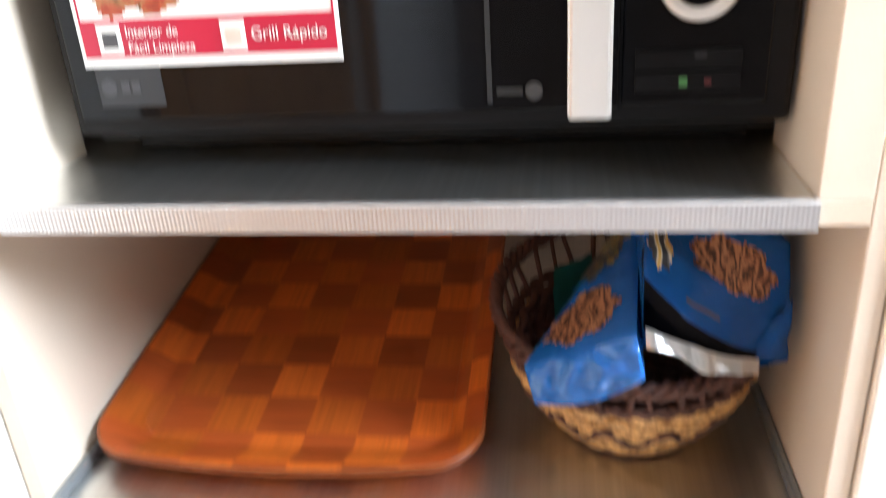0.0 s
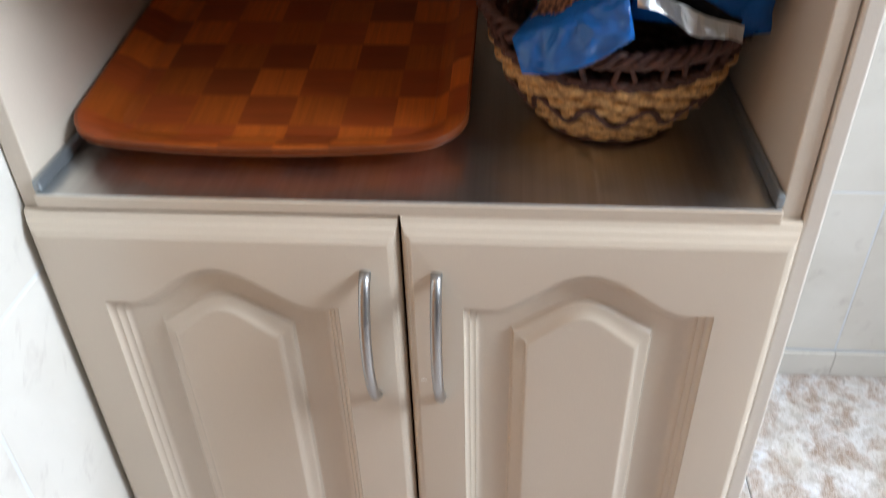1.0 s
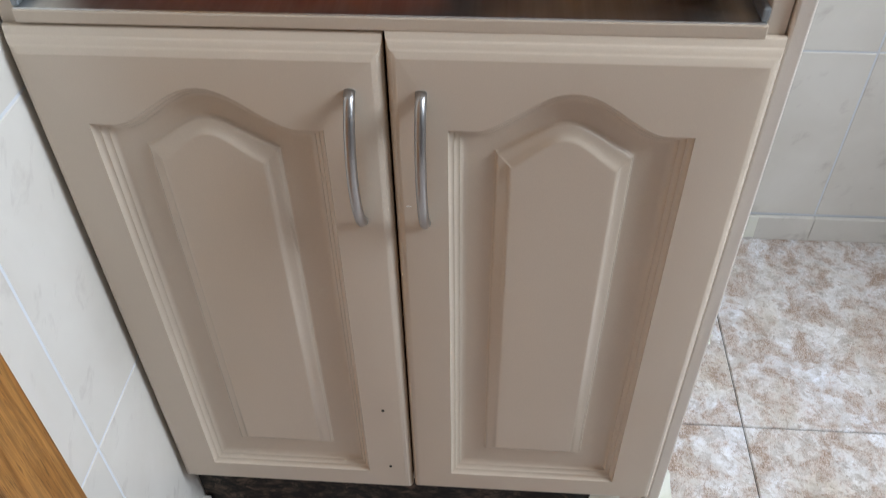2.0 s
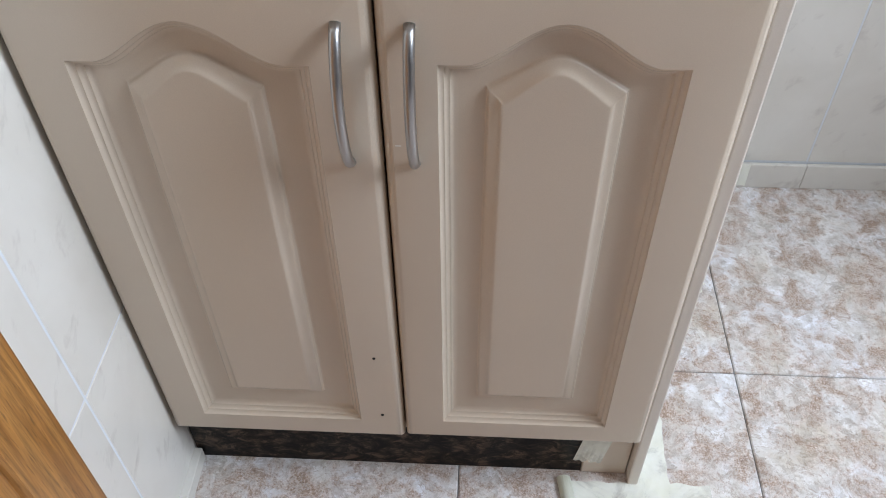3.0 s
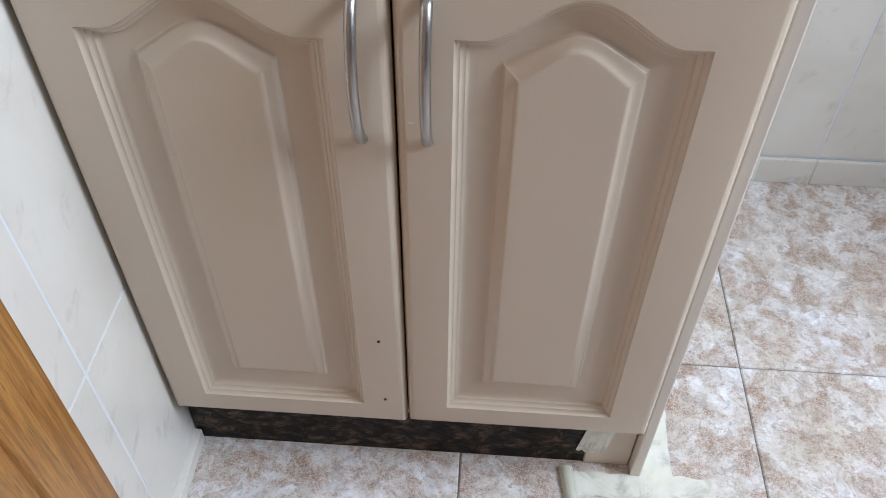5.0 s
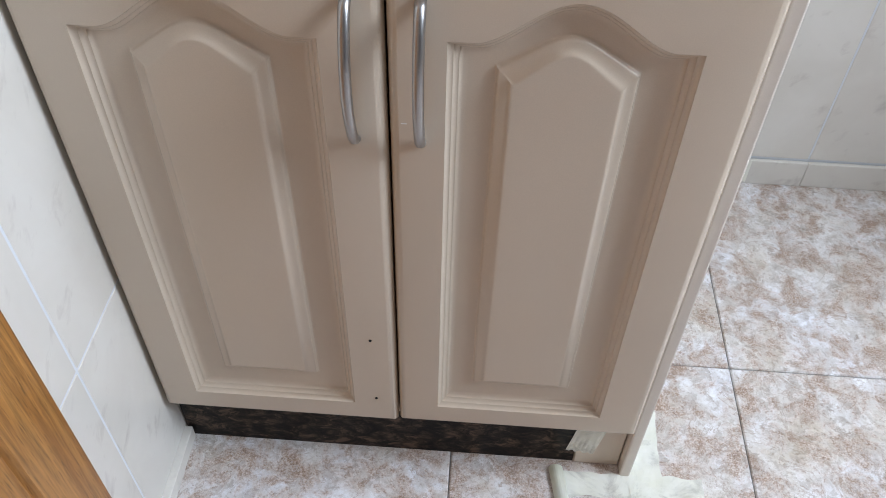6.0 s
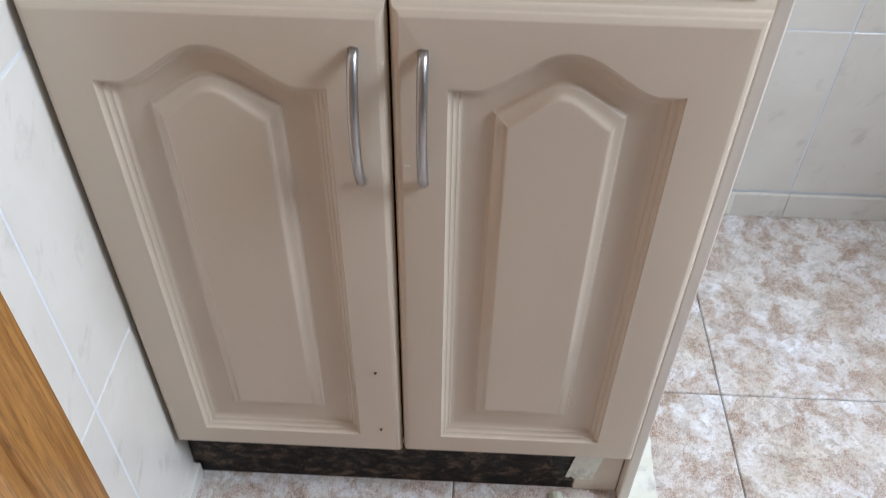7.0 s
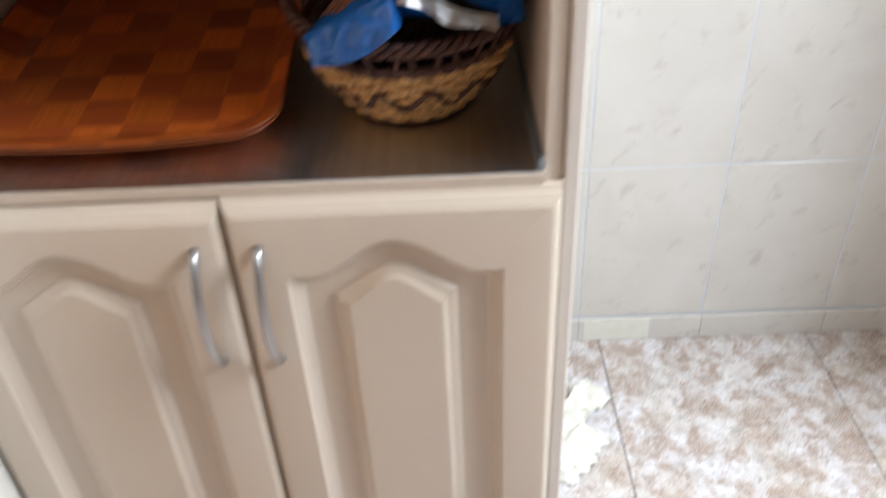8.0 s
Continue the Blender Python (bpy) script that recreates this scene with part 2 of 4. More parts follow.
blue_foil = foil_material("blue_printed_foil", (0.0005, 0.125, 0.45))
silver_foil, _t, _p = material("silver_foil", 0.34, 1.0, (0.92, 0.92, 0.91))
# near-black colour that stands for the shade in the open bag's mouth
mouth_shade, _t, _p = material("bag_mouth_shade", 0.9, spec=0.1, base=(0.006, 0.006, 0.007))
teal_foil, _t, _p = material("teal_packet", 0.35, base=(0.015, 0.16, 0.12))


def biscuit_material(name):
    m, t, p = material(name, 0.45)
    at = coords(t)
    v = add(t, "ShaderNodeTexWave", Scale=46, Distortion=11.0, Detail=3.0, Detail_Scale=2.2)
    link(t, at, 0, v, "Vector")
    c = ramp(t, v, "Fac", [(0.1, (0.05, 0.016, 0.008)), (0.4, (0.24, 0.085, 0.04)), (0.85, (0.40, 0.18, 0.095))])
    link(t, c, "Color", p, "Base Color")
    return m



def mixed_print_material(name):
    m, t, p = material(name, 0.35)
    n = noise_tex(t, coords(t), 75, 3, 0.6, 1.5)
    c = ramp(t, n, "Fac", [(0.36, (0.006, 0.02, 0.06)), (0.48, (0.012, 0.012, 0.012)), (0.56, (0.30, 0.19, 0.05)), (0.66, (0.02, 0.12, 0.08))])
    link(t, c, "Color", p, "Base Color")
    return m


mixed_print = mixed_print_material("dark_gold_print")


def emblem_material(name):
    m, t, p = material(name, 0.35)
    w = add(t, "ShaderNodeTexWave", Scale=42, Distortion=6.0, Detail=2.0, Detail_Scale=1.5)
    link(t, coords(t, (1, 1, 0.4), (0, 30, 0)), 0, w, "Vector")
    c = ramp(t, w, "Fac", [(0.3, (0.012, 0.014, 0.02)), (0.55, (0.10, 0.11, 0.12)), (0.72, (0.48, 0.46, 0.40)), (0.95, (0.45, 0.30, 0.08))])
    link(t, c, "Color", p, "Base Color")
    return m


emblem_print = emblem_material("striped_emblem_print")
biscuit_print = biscuit_material("brown_snack_print")


def tape_material(name, clear=True):
    m, t, p = material(name, 0.55, base=(0.72, 0.74, 0.52))
    at = coords(t)
    n = noise_tex(t, at, 30, 4, 0.6)
    c = ramp(t, n, "Fac", [(0.3, (0.87, 0.86, 0.74)), (0.7, (0.92, 0.91, 0.84))])
    link(t, c, "Color", p, "Base Color")
    wear = noise_tex(t, at, 16, 6, 0.65, 0.6)
    al = ramp(t, wear, "Fac", [(0.36, grey(0.45)), (0.52, grey(0.86)), (0.66, grey(0.93))])
    if clear:
        link(t, al, "Color", p, "Alpha")
    bump(t, p, n, "Fac", 0.15, 0.001)
    return m


tape_mat = tape_material("pale_masking_tape")
tape_paper = tape_material("crumpled_masking_tape", clear=False)
glass_pane, _t, _p = material("window_glass", 0.0)
_p.inputs["Transmission Weight"].default_value = 1.0

# ---- mesh helpers ----


def part(name, bm, mat, parent=None, label="", smooth=False):
    """Links a bmesh as one mesh object, under a thing or part."""
    bmesh.ops.recalc_face_normals(bm, faces=bm.faces)
    me = bpy.data.meshes.new(name)
    bm.to_mesh(me)
    bm.free()
    for m in (mat if isinstance(mat, (list, tuple)) else [mat]):
        me.materials.append(m)
    if smooth:
        me.polygons.foreach_set("use_smooth", [True] * len(me.polygons))
        if smooth == "crisp":
            me.set_sharp_from_angle(angle=radians(50))
    ob = new(name, me)
    ob.parent = parent
    if label:
        tagged(ob, label)
    return ob


def empty(name, label, category, m=None, group="", kind=""):
    ob = new(name)
    ob.empty_display_size = 0.05
    if m is not None:
        ob.matrix_world = m
    return tagged(ob, label, category, group, kind)


def box(x0, x1, y0, y1, z0, z1, bevel=0.0, segments=2, bm=None):
    bm = bm or bmesh.new()
    made = bmesh.ops.create_cube(bm, size=1)["verts"]
    for v in made:
        v.co = Vector((x0 + (v.co.x + 0.5) * (x1 - x0), y0 + (v.co.y + 0.5) * (y1 - y0), z0 + (v.co.z + 0.5) * (z1 - z0)))
    if bevel:
        edges = {e for v in made for e in v.link_edges}
        bmesh.ops.bevel(bm, geom=list(edges), offset=bevel, segments=segments, affect="EDGES", profile=0.5)
    return bm


def loops_mesh(loops, close_first=False, close_last=True, bm=None, cyclic=True):
    """Bridges rings of equal length, in order."""
    bm = bm or bmesh.new()
    rings = [[bm.verts.new(p) for p in lp] for lp in loops]
    n = len(rings[0])
    for a, b in zip(rings, rings[1:]):
        for i in range(n if cyclic else n - 1):
            j = (i + 1) % n
            bm.faces.new((a[i], a[j], b[j], b[i]))
    if close_first:
        bm.faces.new(rings[0])
    if close_last:
        bm.faces.new(rings[-1])
    return bm


def tube(points, radius, sides=8, bm=None, cap=True, closed=False):
    """A round bar along a line of points; radius: one number or one for each point."""
    pts = [Vector(p) for p in points]
    n = len(pts)
    rings = []
    ref = None
    for i, p in enumerate(pts):
        a = pts[(i - 1) % n] if closed or i else p
        b = pts[(i + 1) % n] if closed or i < n - 1 else p
        d = (b - a).normalized()
        if ref is None:
            ref = d.orthogonal().normalized()
        ref = (ref - d * ref.dot(d)).normalized()
        side = d.cross(ref)
        r = radius if isinstance(radius, (int, float)) else radius[i]
        rings.append([p + (ref * math.cos(k * 2 * math.pi / sides) + side * math.sin(k * 2 * math.pi / sides)) * r for k in range(sides)])
    if closed:
        rings.append(rings[0])
    bm = loops_mesh(rings, cap and not closed, cap and not closed, bm)
    if closed:
        bmesh.ops.remove_doubles(bm, verts=bm.verts, dist=1e-6)
    return bm


def text_part(name, words, height, m, mat, parent):
    """Flat letters of the built-in font, height of a capital in metres, starting at the pose m."""
    cu = bpy.data.curves.new(name, "FONT")
    cu.body, cu.size, cu.extrude = words, height / 0.7, 0.0002
    tmp = bpy.data.objects.new(name, cu)
    scene.collection.objects.link(tmp)
    me = bpy.data.meshes.new_from_object(tmp.evaluated_get(bpy.context.evaluated_depsgraph_get()))
    bpy.data.objects.remove(tmp)
    me.materials.clear()
    me.materials.append(mat)
    ob = new(name, me)
    ob.parent = parent
    ob.matrix_basis = m
    return ob


FACING = pose(0, 0, 0, 90, 0, 0)  # turns flat letters upright, to be read from the south

# ---- plan ----
WALL_W = -0.3045     # face of the tiles beside the cabinet
WALL_N = 0.647       # face of the tiles behind the cabinet
WALL_E, WALL_S, CEILING = 2.0, -2.8, 2.65
FRONT = 0.015        # front of the cabinet's carcass; the doors' faces stand at y = 0
SHELF = 0.779        # the niche's floor
UPPER = 1.037        # the microwave's shelf
IN_W, IN_E = -0.2875, 0.2845
OUT_E = 0.3155
FLOOR_X, FLOOR_Y, FLOOR_P = 0.486, 0.207, 0.418

# ---- structure ----
floor = tagged(part("floor", box(WALL_W - 0.15, WALL_E + 0.15, WALL_S - 0.15, WALL_N + 0.15, -0.12, -0.0035), grout_dark), "grey grout bed of the tiled kitchen floor", "floor", kind="structure")
ceiling = tagged(part("ceiling", box(WALL_W - 0.15, WALL_E + 0.15, WALL_S - 0.15, WALL_N + 0.15, CEILING, CEILING + 0.1), ceiling_white), "cream plastered ceiling", "ceiling", kind="structure")
wall_north = tagged(part("wall_north", box(WALL_W - 0.15, WALL_E + 0.15, WALL_N + 0.0008, WALL_N + 0.15, -0.12, CEILING), grout_pale), "white marbled tile wall with pale joints", "wall", kind="structure")
wall_south = tagged(part("wall_south", box(WALL_W - 0.15, WALL_E + 0.15, WALL_S - 0.15, WALL_S, -0.12, CEILING), tan_wall), "plain dim brown wall", "wall", kind="structure")
DOOR_Y0, DOOR_Y1, DOOR_TOP = -1.12, -0.270, 2.06   # the doorway in the west wall


def wall_with_opening(name, x0, x1, y0, y1, o0, o1, z0, z1, mat, label):
    bm = bmesh.new()
    box(x0, x1, y0, o0, -0.12, CEILING, bm=bm)
    box(x0, x1, o1, y1, -0.12, CEILING, bm=bm)
    box(x0, x1, o0, o1, z1, CEILING, bm=bm)
    if z0 > 0:
        box(x0, x1, o0, o1, -0.12, z0, bm=bm)
    return tagged(part(name, bm, mat), label, "wall", kind="structure")


wall_west = wall_with_opening("wall_west", WALL_W - 0.15, WALL_W - 0.0008, WALL_S, WALL_N, DOOR_Y0, DOOR_Y1, 0, DOOR_TOP, grout_pale, "white marbled tile wall with an oak doorway")
wall_east = wall_with_opening("wall_east", WALL_E, WALL_E + 0.15, WALL_S, WALL_N, -0.97, 0.25, 1.52, 2.58, plaster, "cream plastered wall with a window")

# unseen low pier beyond the cabinet, added to shade the north wall and floor
shade_pier = tagged(part("shade_pier", box(1.24, 1.36, 0.20, WALL_N - 0.001, -0.003, 1.40, 0.004), plaster), "unseen low plastered pier added to shade the tiled wall", "wall", kind="structure")

# window in the east wall
window_1 = empty("window_1", "white framed window letting in daylight", "window", kind="structure")
for a, b, c, d in ((-0.97, 0.25, 1.52, 1.58), (-0.97, 0.25, 2.52, 2.58), (-0.97, -0.91, 1.58, 2.52), (0.19, 0.25, 1.58, 2.52), (-0.39, -0.33, 1.58, 2.52)):
    part("window_frame", box(WALL_E + 0.05, WALL_E + 0.1, a, b, c, d, 0.004), card_white, window_1)
for a, b in ((-0.91, -0.39), (-0.33, 0.19)):
    pane = part("pane", box(WALL_E + 0.073, WALL_E + 0.077, a, b, 1.58, 2.52), glass_pane, window_1)
    pane.visible_shadow = False

# doorway: oak casing with grooves, and an oak door shut in it


def casing_strip(name, length, width, depth, m, parent):
    """A moulded casing: its profile drawn out over its length."""
    prof = [(0, 0), (0, depth * 0.75), (0.003, depth), (width * 0.65, depth), (width * 0.67, depth * 0.84), (width * 0.69, depth * 0.62), (width * 0.74, depth * 0.62), (width * 0.77, depth * 0.86),
            (width * 0.86, depth * 0.92), (width * 0.96, depth * 0.6), (width, depth * 0.45), (width, 0)]
    bm = loops_mesh([[(d, -w, z) for w, d in prof] for z in (0, length)], True, True)
    ob = part(name, bm, oak, parent)
    ob.matrix_basis = m
    return ob


door_casing = empty("door_casing", "honey oak door casing with grooved moulding on the tiled wall", "door frame", kind="structure")
casing_strip("jamb", 2.13, 0.107, 0.018, pose(WALL_W + 0.001, -0.170, 0), door_casing)
casing_strip("jamb", 2.13, 0.095, 0.018, pose(WALL_W + 0.001, DOOR_Y0 + 0.001, 0), door_casing)
part("head", box(WALL_W + 0.001, WALL_W + 0.017, DOOR_Y0 + 0.004, -0.279, DOOR_TOP - 0.02, 2.13, 0.003), oak, door_casing)
door_1 = empty("door_1", "closed honey oak kitchen door", "door", kind="structure")
part("leaf", box(WALL_W - 0.06, WALL_W - 0.02, DOOR_Y0 + 0.004, DOOR_Y1 - 0.004, 0.006, DOOR_TOP - 0.004, 0.003), oak, door_1)

# ---- cabinet column ----
cabinet = empty("tall_cabinet", "cream lacquered tall kitchen cabinet with an open niche and arched doors", "cabinet")
part("side_panel", box(-0.3028, IN_W, FRONT, 0.635, 0.115, 2.1, 0.0012), cream_side, cabinet)
part("side_panel", box(IN_E, 0.3, FRONT, 0.635, 0.115, 2.1, 0.0012), cream_side, cabinet)
part("end_panel", box(0.3012, OUT_E, FRONT - 0.004, 0.636, 0.0, 2.1, 0.0024, 3), cream_edge, cabinet)
part("back_panel", box(IN_W, IN_E, 0.622, 0.634, 0.13, 2.1), cream_side, cabinet)
part("bottom_board", box(IN_W, IN_E, FRONT + 0.002, 0.622, 0.118, 0.134), cream_side, cabinet)
part("niche_board", box(IN_W, IN_E, 0.0085, 0.622, SHELF - 0.0125, SHELF - 0.0015, 0.001), cream, cabinet)
part("upper_board", box(IN_W, IN_E, FRONT, 0.622, UPPER - 0.017, UPPER - 0.002, 0.001), cream, cabinet)
part("top_board", box(IN_W, IN_E, FRONT, 0.622, 1.44, 1.456), cream_side, cabinet)
part("top_front", box(IN_W, IN_E, FRONT, FRONT + 0.016, 1.456, 2.1), cream, cabinet)
for a, b in ((IN_W, -0.252), (0.254, IN_E)):
    part("filler_strip", box(a, b, FRONT, FRONT + 0.110, UPPER - 0.002, 1.44, 0.001), cream_side, cabinet)


def lined_shelf(z, x0, x1, y0, y1, parent, step=None, wider=0.0):
    """A folded metal sheet that lines a shelf, turned up at both sides and the back; wider by so much behind y = step."""
    t, up = 0.0012, 0.011
    part("shelf_lining", box(x0 + t, x1 - t, y0, y1 - t, z - 0.0012, z), sheet, parent, "dark ribbed metal shelf lining")
    if step:
        for a, b in ((x0 - wider, x0 + t), (x1 - t, x1 + wider)):
            part("lining_edge", box(a, b, step, y1 - t, z - 0.0012, z), sheet, parent)
    x0, x1 = x0 - wider, x1 + wider
    for a, b in ((x0, x0 + 0.006), (x1 - 0.006, x1)):
        part("lining_rim", box(a, b, step or y0 + 0.001, y1, z + 0.0002, z + up, 0.0018), rim_grey, parent, "grey upturned metal rim")
    part("lining_rim", box(x0 + 0.006, x1 - 0.006, y1 - 0.005, y1, z + 0.0002, z + up, 0.0015), rim_grey, parent, "grey upturned metal rim")


lined_shelf(SHELF, IN_W + 0.0005, IN_E - 0.0005, 0.0095, 0.6215, cabinet)
lined_shelf(UPPER, -0.2515, 0.2535, FRONT + 0.001, 0.6215, cabinet, FRONT + 0.111, 0.030)


def ribbed_lip(x0, x1, y, z0, z1, pitch=0.0028):
    """A front strip with fine upright ribs."""
    n = int((x1 - x0) / pitch)
    loops = []
    for i in range(n + 1):
        for f, d in ((0.0, 0.0), (0.5, 0.00018)):
            x = x0 + (i + f) * (x1 - x0) / (n + 0.5)
            loops.append([(x, y - 0.0012 - d, z0), (x, y - 0.0012 - d, z1 - 0.001), (x, y, z1), (x, y + 0.004, z1), (x, y + 0.004, z0)])
    return loops_mesh(loops, True, True)


part("shelf_lip", ribbed_lip(-0.2525, 0.2545, FRONT - 0.005, UPPER - 0.0175, UPPER + 0.0006), alu, cabinet, "ribbed aluminium shelf edge")

# doors: raised, arched panels


def panel_ring(cx, hw, z0, z1, rise, flat, y, n_arch=56, power=1.0, gable=False):
    """A closed ring: straight foot and sides, an arched head that rises between two flat shoulders."""
    pts = [(cx - hw, y, z0), (cx, y, z0), (cx + hw, y, z0), (cx + hw, y, (z0 + z1) / 2), (cx + hw, y, z1)]
    reach = hw - flat
    for i in range(n_arch + 1):
        x = reach - 2 * reach * i / n_arch
        u = 1 - abs(x) / reach
        if gable:
            k = 0.5
            s = u if u < 1 - k else 1 - k + k * math.sin((u - 1 + k) / k * math.pi / 2) * 0.62
            s /= 1 - k + 0.62 * k
        else:
            s = (0.5 - 0.5 * math.cos(math.pi * u)) ** power
        pts.append((cx + x, y, z1 + rise * s))
    pts += [(cx - hw, y, z1), (cx - hw, y, (z0 + z1) / 2)]
    return pts


def square_ring(x0, x1, z0, z1, y, like):
    """A rectangle with as many points as the ring 'like', spread to face it."""
    cx, n_arch = (x0 + x1) / 2, len(like) - 8
    pts = [(x0, y, z0), (cx, y, z0), (x1, y, z0), (x1, y, (z0 + z1) / 2), (x1, y, z1)]
    hw = (x1 - x0) / 2
    for i in range(n_arch + 1):
        pts.append((cx + hw * (0.985 - 1.97 * i / n_arch), y, z1))
    pts += [(x0, y, z1), (x0, y, (z0 + z1) / 2)]
    return pts


DOOR_Z0, DOOR_Z1, DEEP = 0.120, 0.7655, 0.0136


MOULDING = ((0.0, 0.0), (0.0003, 0.0011), (0.0008, 0.0023), (0.0038, 0.0050), (0.0049, 0.0051), (0.0053, 0.0065), (0.0085, 0.0094), (0.0096, 0.0095), (0.0100, 0.0109),
            (0.0130, 0.0133), (0.0172, DEEP))
BORDER = ((-0.0025, DEEP), (-0.0008, DEEP - 0.0002), (0.0, DEEP - 0.0008), (0.0006, DEEP - 0.0020), (0.0012, DEEP - 0.0034), (0.0022, DEEP - 0.0044), (0.0040, DEEP - 0.0051), (0.0066, DEEP - 0.0060),
          (0.0092, DEEP - 0.0072), (0.0112, DEEP - 0.0086), (0.0126, DEEP - 0.0098), (0.0138, DEEP - 0.0104), (0.0150, DEEP - 0.0105), (0.0180, DEEP - 0.0105))


def cabinet_door(x0, x1, cx, hand_x, lift, holes, parent):
    z0, z1 = DOOR_Z0 + lift, DOOR_Z1 + lift
    hw, foot, shoulder, rise = 0.0998, 0.1600 + lift, 0.6805 + lift, 0.038
    ring = panel_ring(cx, hw, foot, shoulder, rise, 0.022, 0, power=0.85)
    # rounded sides, a stepped top edge
    loops = [square_ring(x0 + i, x1 - i, z0 + i, z1 - k, y, ring) for i, k, y in
             ((0.0, 0.0, 0.0142), (0.0, 0.0, 0.0104), (0.0003, 0.0012, 0.0088), (0.0007, 0.0062, 0.0076), (0.0012, 0.0074, 0.0064), (0.0019, 0.0082, 0.0052), (0.0028, 0.0122, 0.0039),
              (0.0040, 0.0136, 0.0027), (0.0053, 0.0146, 0.0017), (0.0068, 0.0186, 0.0008), (0.0084, 0.0194, 0.0002), (0.0096, 0.0204, 0.0))]
    # moulding: three rounded beads that step down into the field
    for i, y in MOULDING:
        loops.append(panel_ring(cx, hw - i, foot + i, shoulder - i, rise, 0.022 - i * 0.6, y, power=0.85))
    # raised middle panel with a soft ogee border
    for i, y in BORDER:
        loops.append(panel_ring(cx - 0.002, 0.0580 - i, 0.2045 + lift + i, 0.6525 + lift - i * 0.86, 0.0315 - i * 0.10, 0.0005, y, gable=True))
    bm = loops_mesh(loops, True, True)
    door = part("door", bm, cream, parent, smooth="crisp")
    # bow handle
    pts = []
    for k in range(25):
        u = k / 24
        bow = math.sin(math.pi * u) ** 0.62
        pts.append((hand_x, 0.0005 - 0.026 * bow, 0.580 + 0.138 * u))
    part("handle", tube(pts, 0.0048, 16), brushed, door, "brushed nickel bow handle", smooth=True)
    for hx, hz in holes:
        bm = bmesh.new()
        bmesh.ops.create_cone(bm, cap_ends=True, segments=12, radius1=0.0019, radius2=0.0016, depth=0.0012, matrix=pose(hx, -0.0004, hz, 90, 0, 0))
        part("screw_hole", bm, dark_hole, door, "small dark screw hole")
    return door


cabinet_door(-0.3008, -0.0009, -0.1535, -0.0285, -0.0015, ((-0.029, 0.289), (-0.0265, 0.172)), cabinet)
right_door = cabinet_door(0.0009, 0.3005, 0.1490, 0.0285, 0.002, (), cabinet)
part("paint_nick", box(0.0115, 0.0165, -0.0003, -0.0001, 0.5995, 0.6003), card_white, right_door, "tiny pale paint nick")

# plinth
part("plinth", box(-0.3028, 0.238, 0.030, 0.044, 0.0, 0.117, 0.001), kick_mat, cabinet, "dark marbled laminate plinth")
part("plinth_end", box(0.2385, 0.3, 0.028, 0.044, 0.0, 0.1145, 0.002), cream_side, cabinet, "cream painted plinth end")

# ---- things in the niche ----


def tray_ring(hw, hl, r, bulge, z, n=14):
    """A rectangle with round corners whose ends bow outwards."""
    pts = []
    for sx, sy, a0 in ((1, -1, -90), (1, 1, 0), (-1, 1, 90), (-1, -1, 180)):
        for k in range(n):
            a = radians(a0 + 90 * k / (n - 1))
            pts.append(Vector((sx * (hw - r) + r * math.cos(a), sy * (hl - r) + r * math.sin(a), z)))
    full = []
    for i, p in enumerate(pts):
        q = pts[(i + 1) % len(pts)]
        full.append(p)
        if (p - q).length > r:
            full += [p.lerp(q, k / 10) for k in range(1, 10)]
    for p in full:
        side = 1 if p.y > 0 else -1
        p.y += side * bulge * (1 - (p.x / hw) ** 2) * min(1, abs(p.y) / hl)
    return full


def tray(m):
    hw, hl = 0.1665, 0.212
    ob = new("tray")
    ob.empty_display_size = 0.05

    def rings(rows):
        return [tray_ring(hw - i, hl - i, r, bulge, z) for i, r, bulge, z in rows]

    rise = ((0.0310, 0.026, 0.005, 0.0032), (0.0285, 0.027, 0.0065, 0.0036), (0.0245, 0.0285, 0.0085, 0.0060), (0.0200, 0.031, 0.010, 0.0098), (0.0130, 0.034, 0.013, 0.0150), (0.0025, 0.039, 0.0165, 0.0188))
    under = ((0.0032, 0.039, 0.0165, 0.0172), (0.016, 0.034, 0.013, 0.0110), (0.028, 0.028, 0.008, 0.0024), (0.0315, 0.026, 0.005, 0.0008))
    part("base", loops_mesh(rings(((0.0311, 0.026, 0.005, 0.0032), (0.0314, 0.026, 0.005, 0.0))), True, True), checker_wood, ob)
    part("rim", loops_mesh(rings(rise + under + rise[:1]), False, False), checker_wood, ob, smooth="crisp")
    lip = ((0.0024, 0.039, 0.0165, 0.0188), (0.0010, 0.040, 0.0168, 0.0192), (0.0, 0.040, 0.017, 0.0188), (0.0008, 0.040, 0.0168, 0.0178), (0.0031, 0.039, 0.0165, 0.0171))
    part("edge", loops_mesh(rings(lip + lip[:1]), False, False), tray_edge, ob, "rounded plain wood tray edge", smooth=True)
    ob.matrix_world = m
    return ob


for k, z in enumerate((SHELF + 0.0015, SHELF + 0.0056)):
    t_ob = tray(pose(-0.1170, 0.047 + 0.228 * math.cos(radians(7.4)), z + 0.211 * math.sin(radians(7.4)) + 0.0005, 7.4, 0, 0))
    tagged(t_ob, "orange brown checkered wood veneer serving tray with rounded corners" if k else "checkered wood tray nested under another tray", "tray", "stacked trays")


# ---- basket ----
BX, BY = 0.168, 0.160          # the basket's middle on the shelf


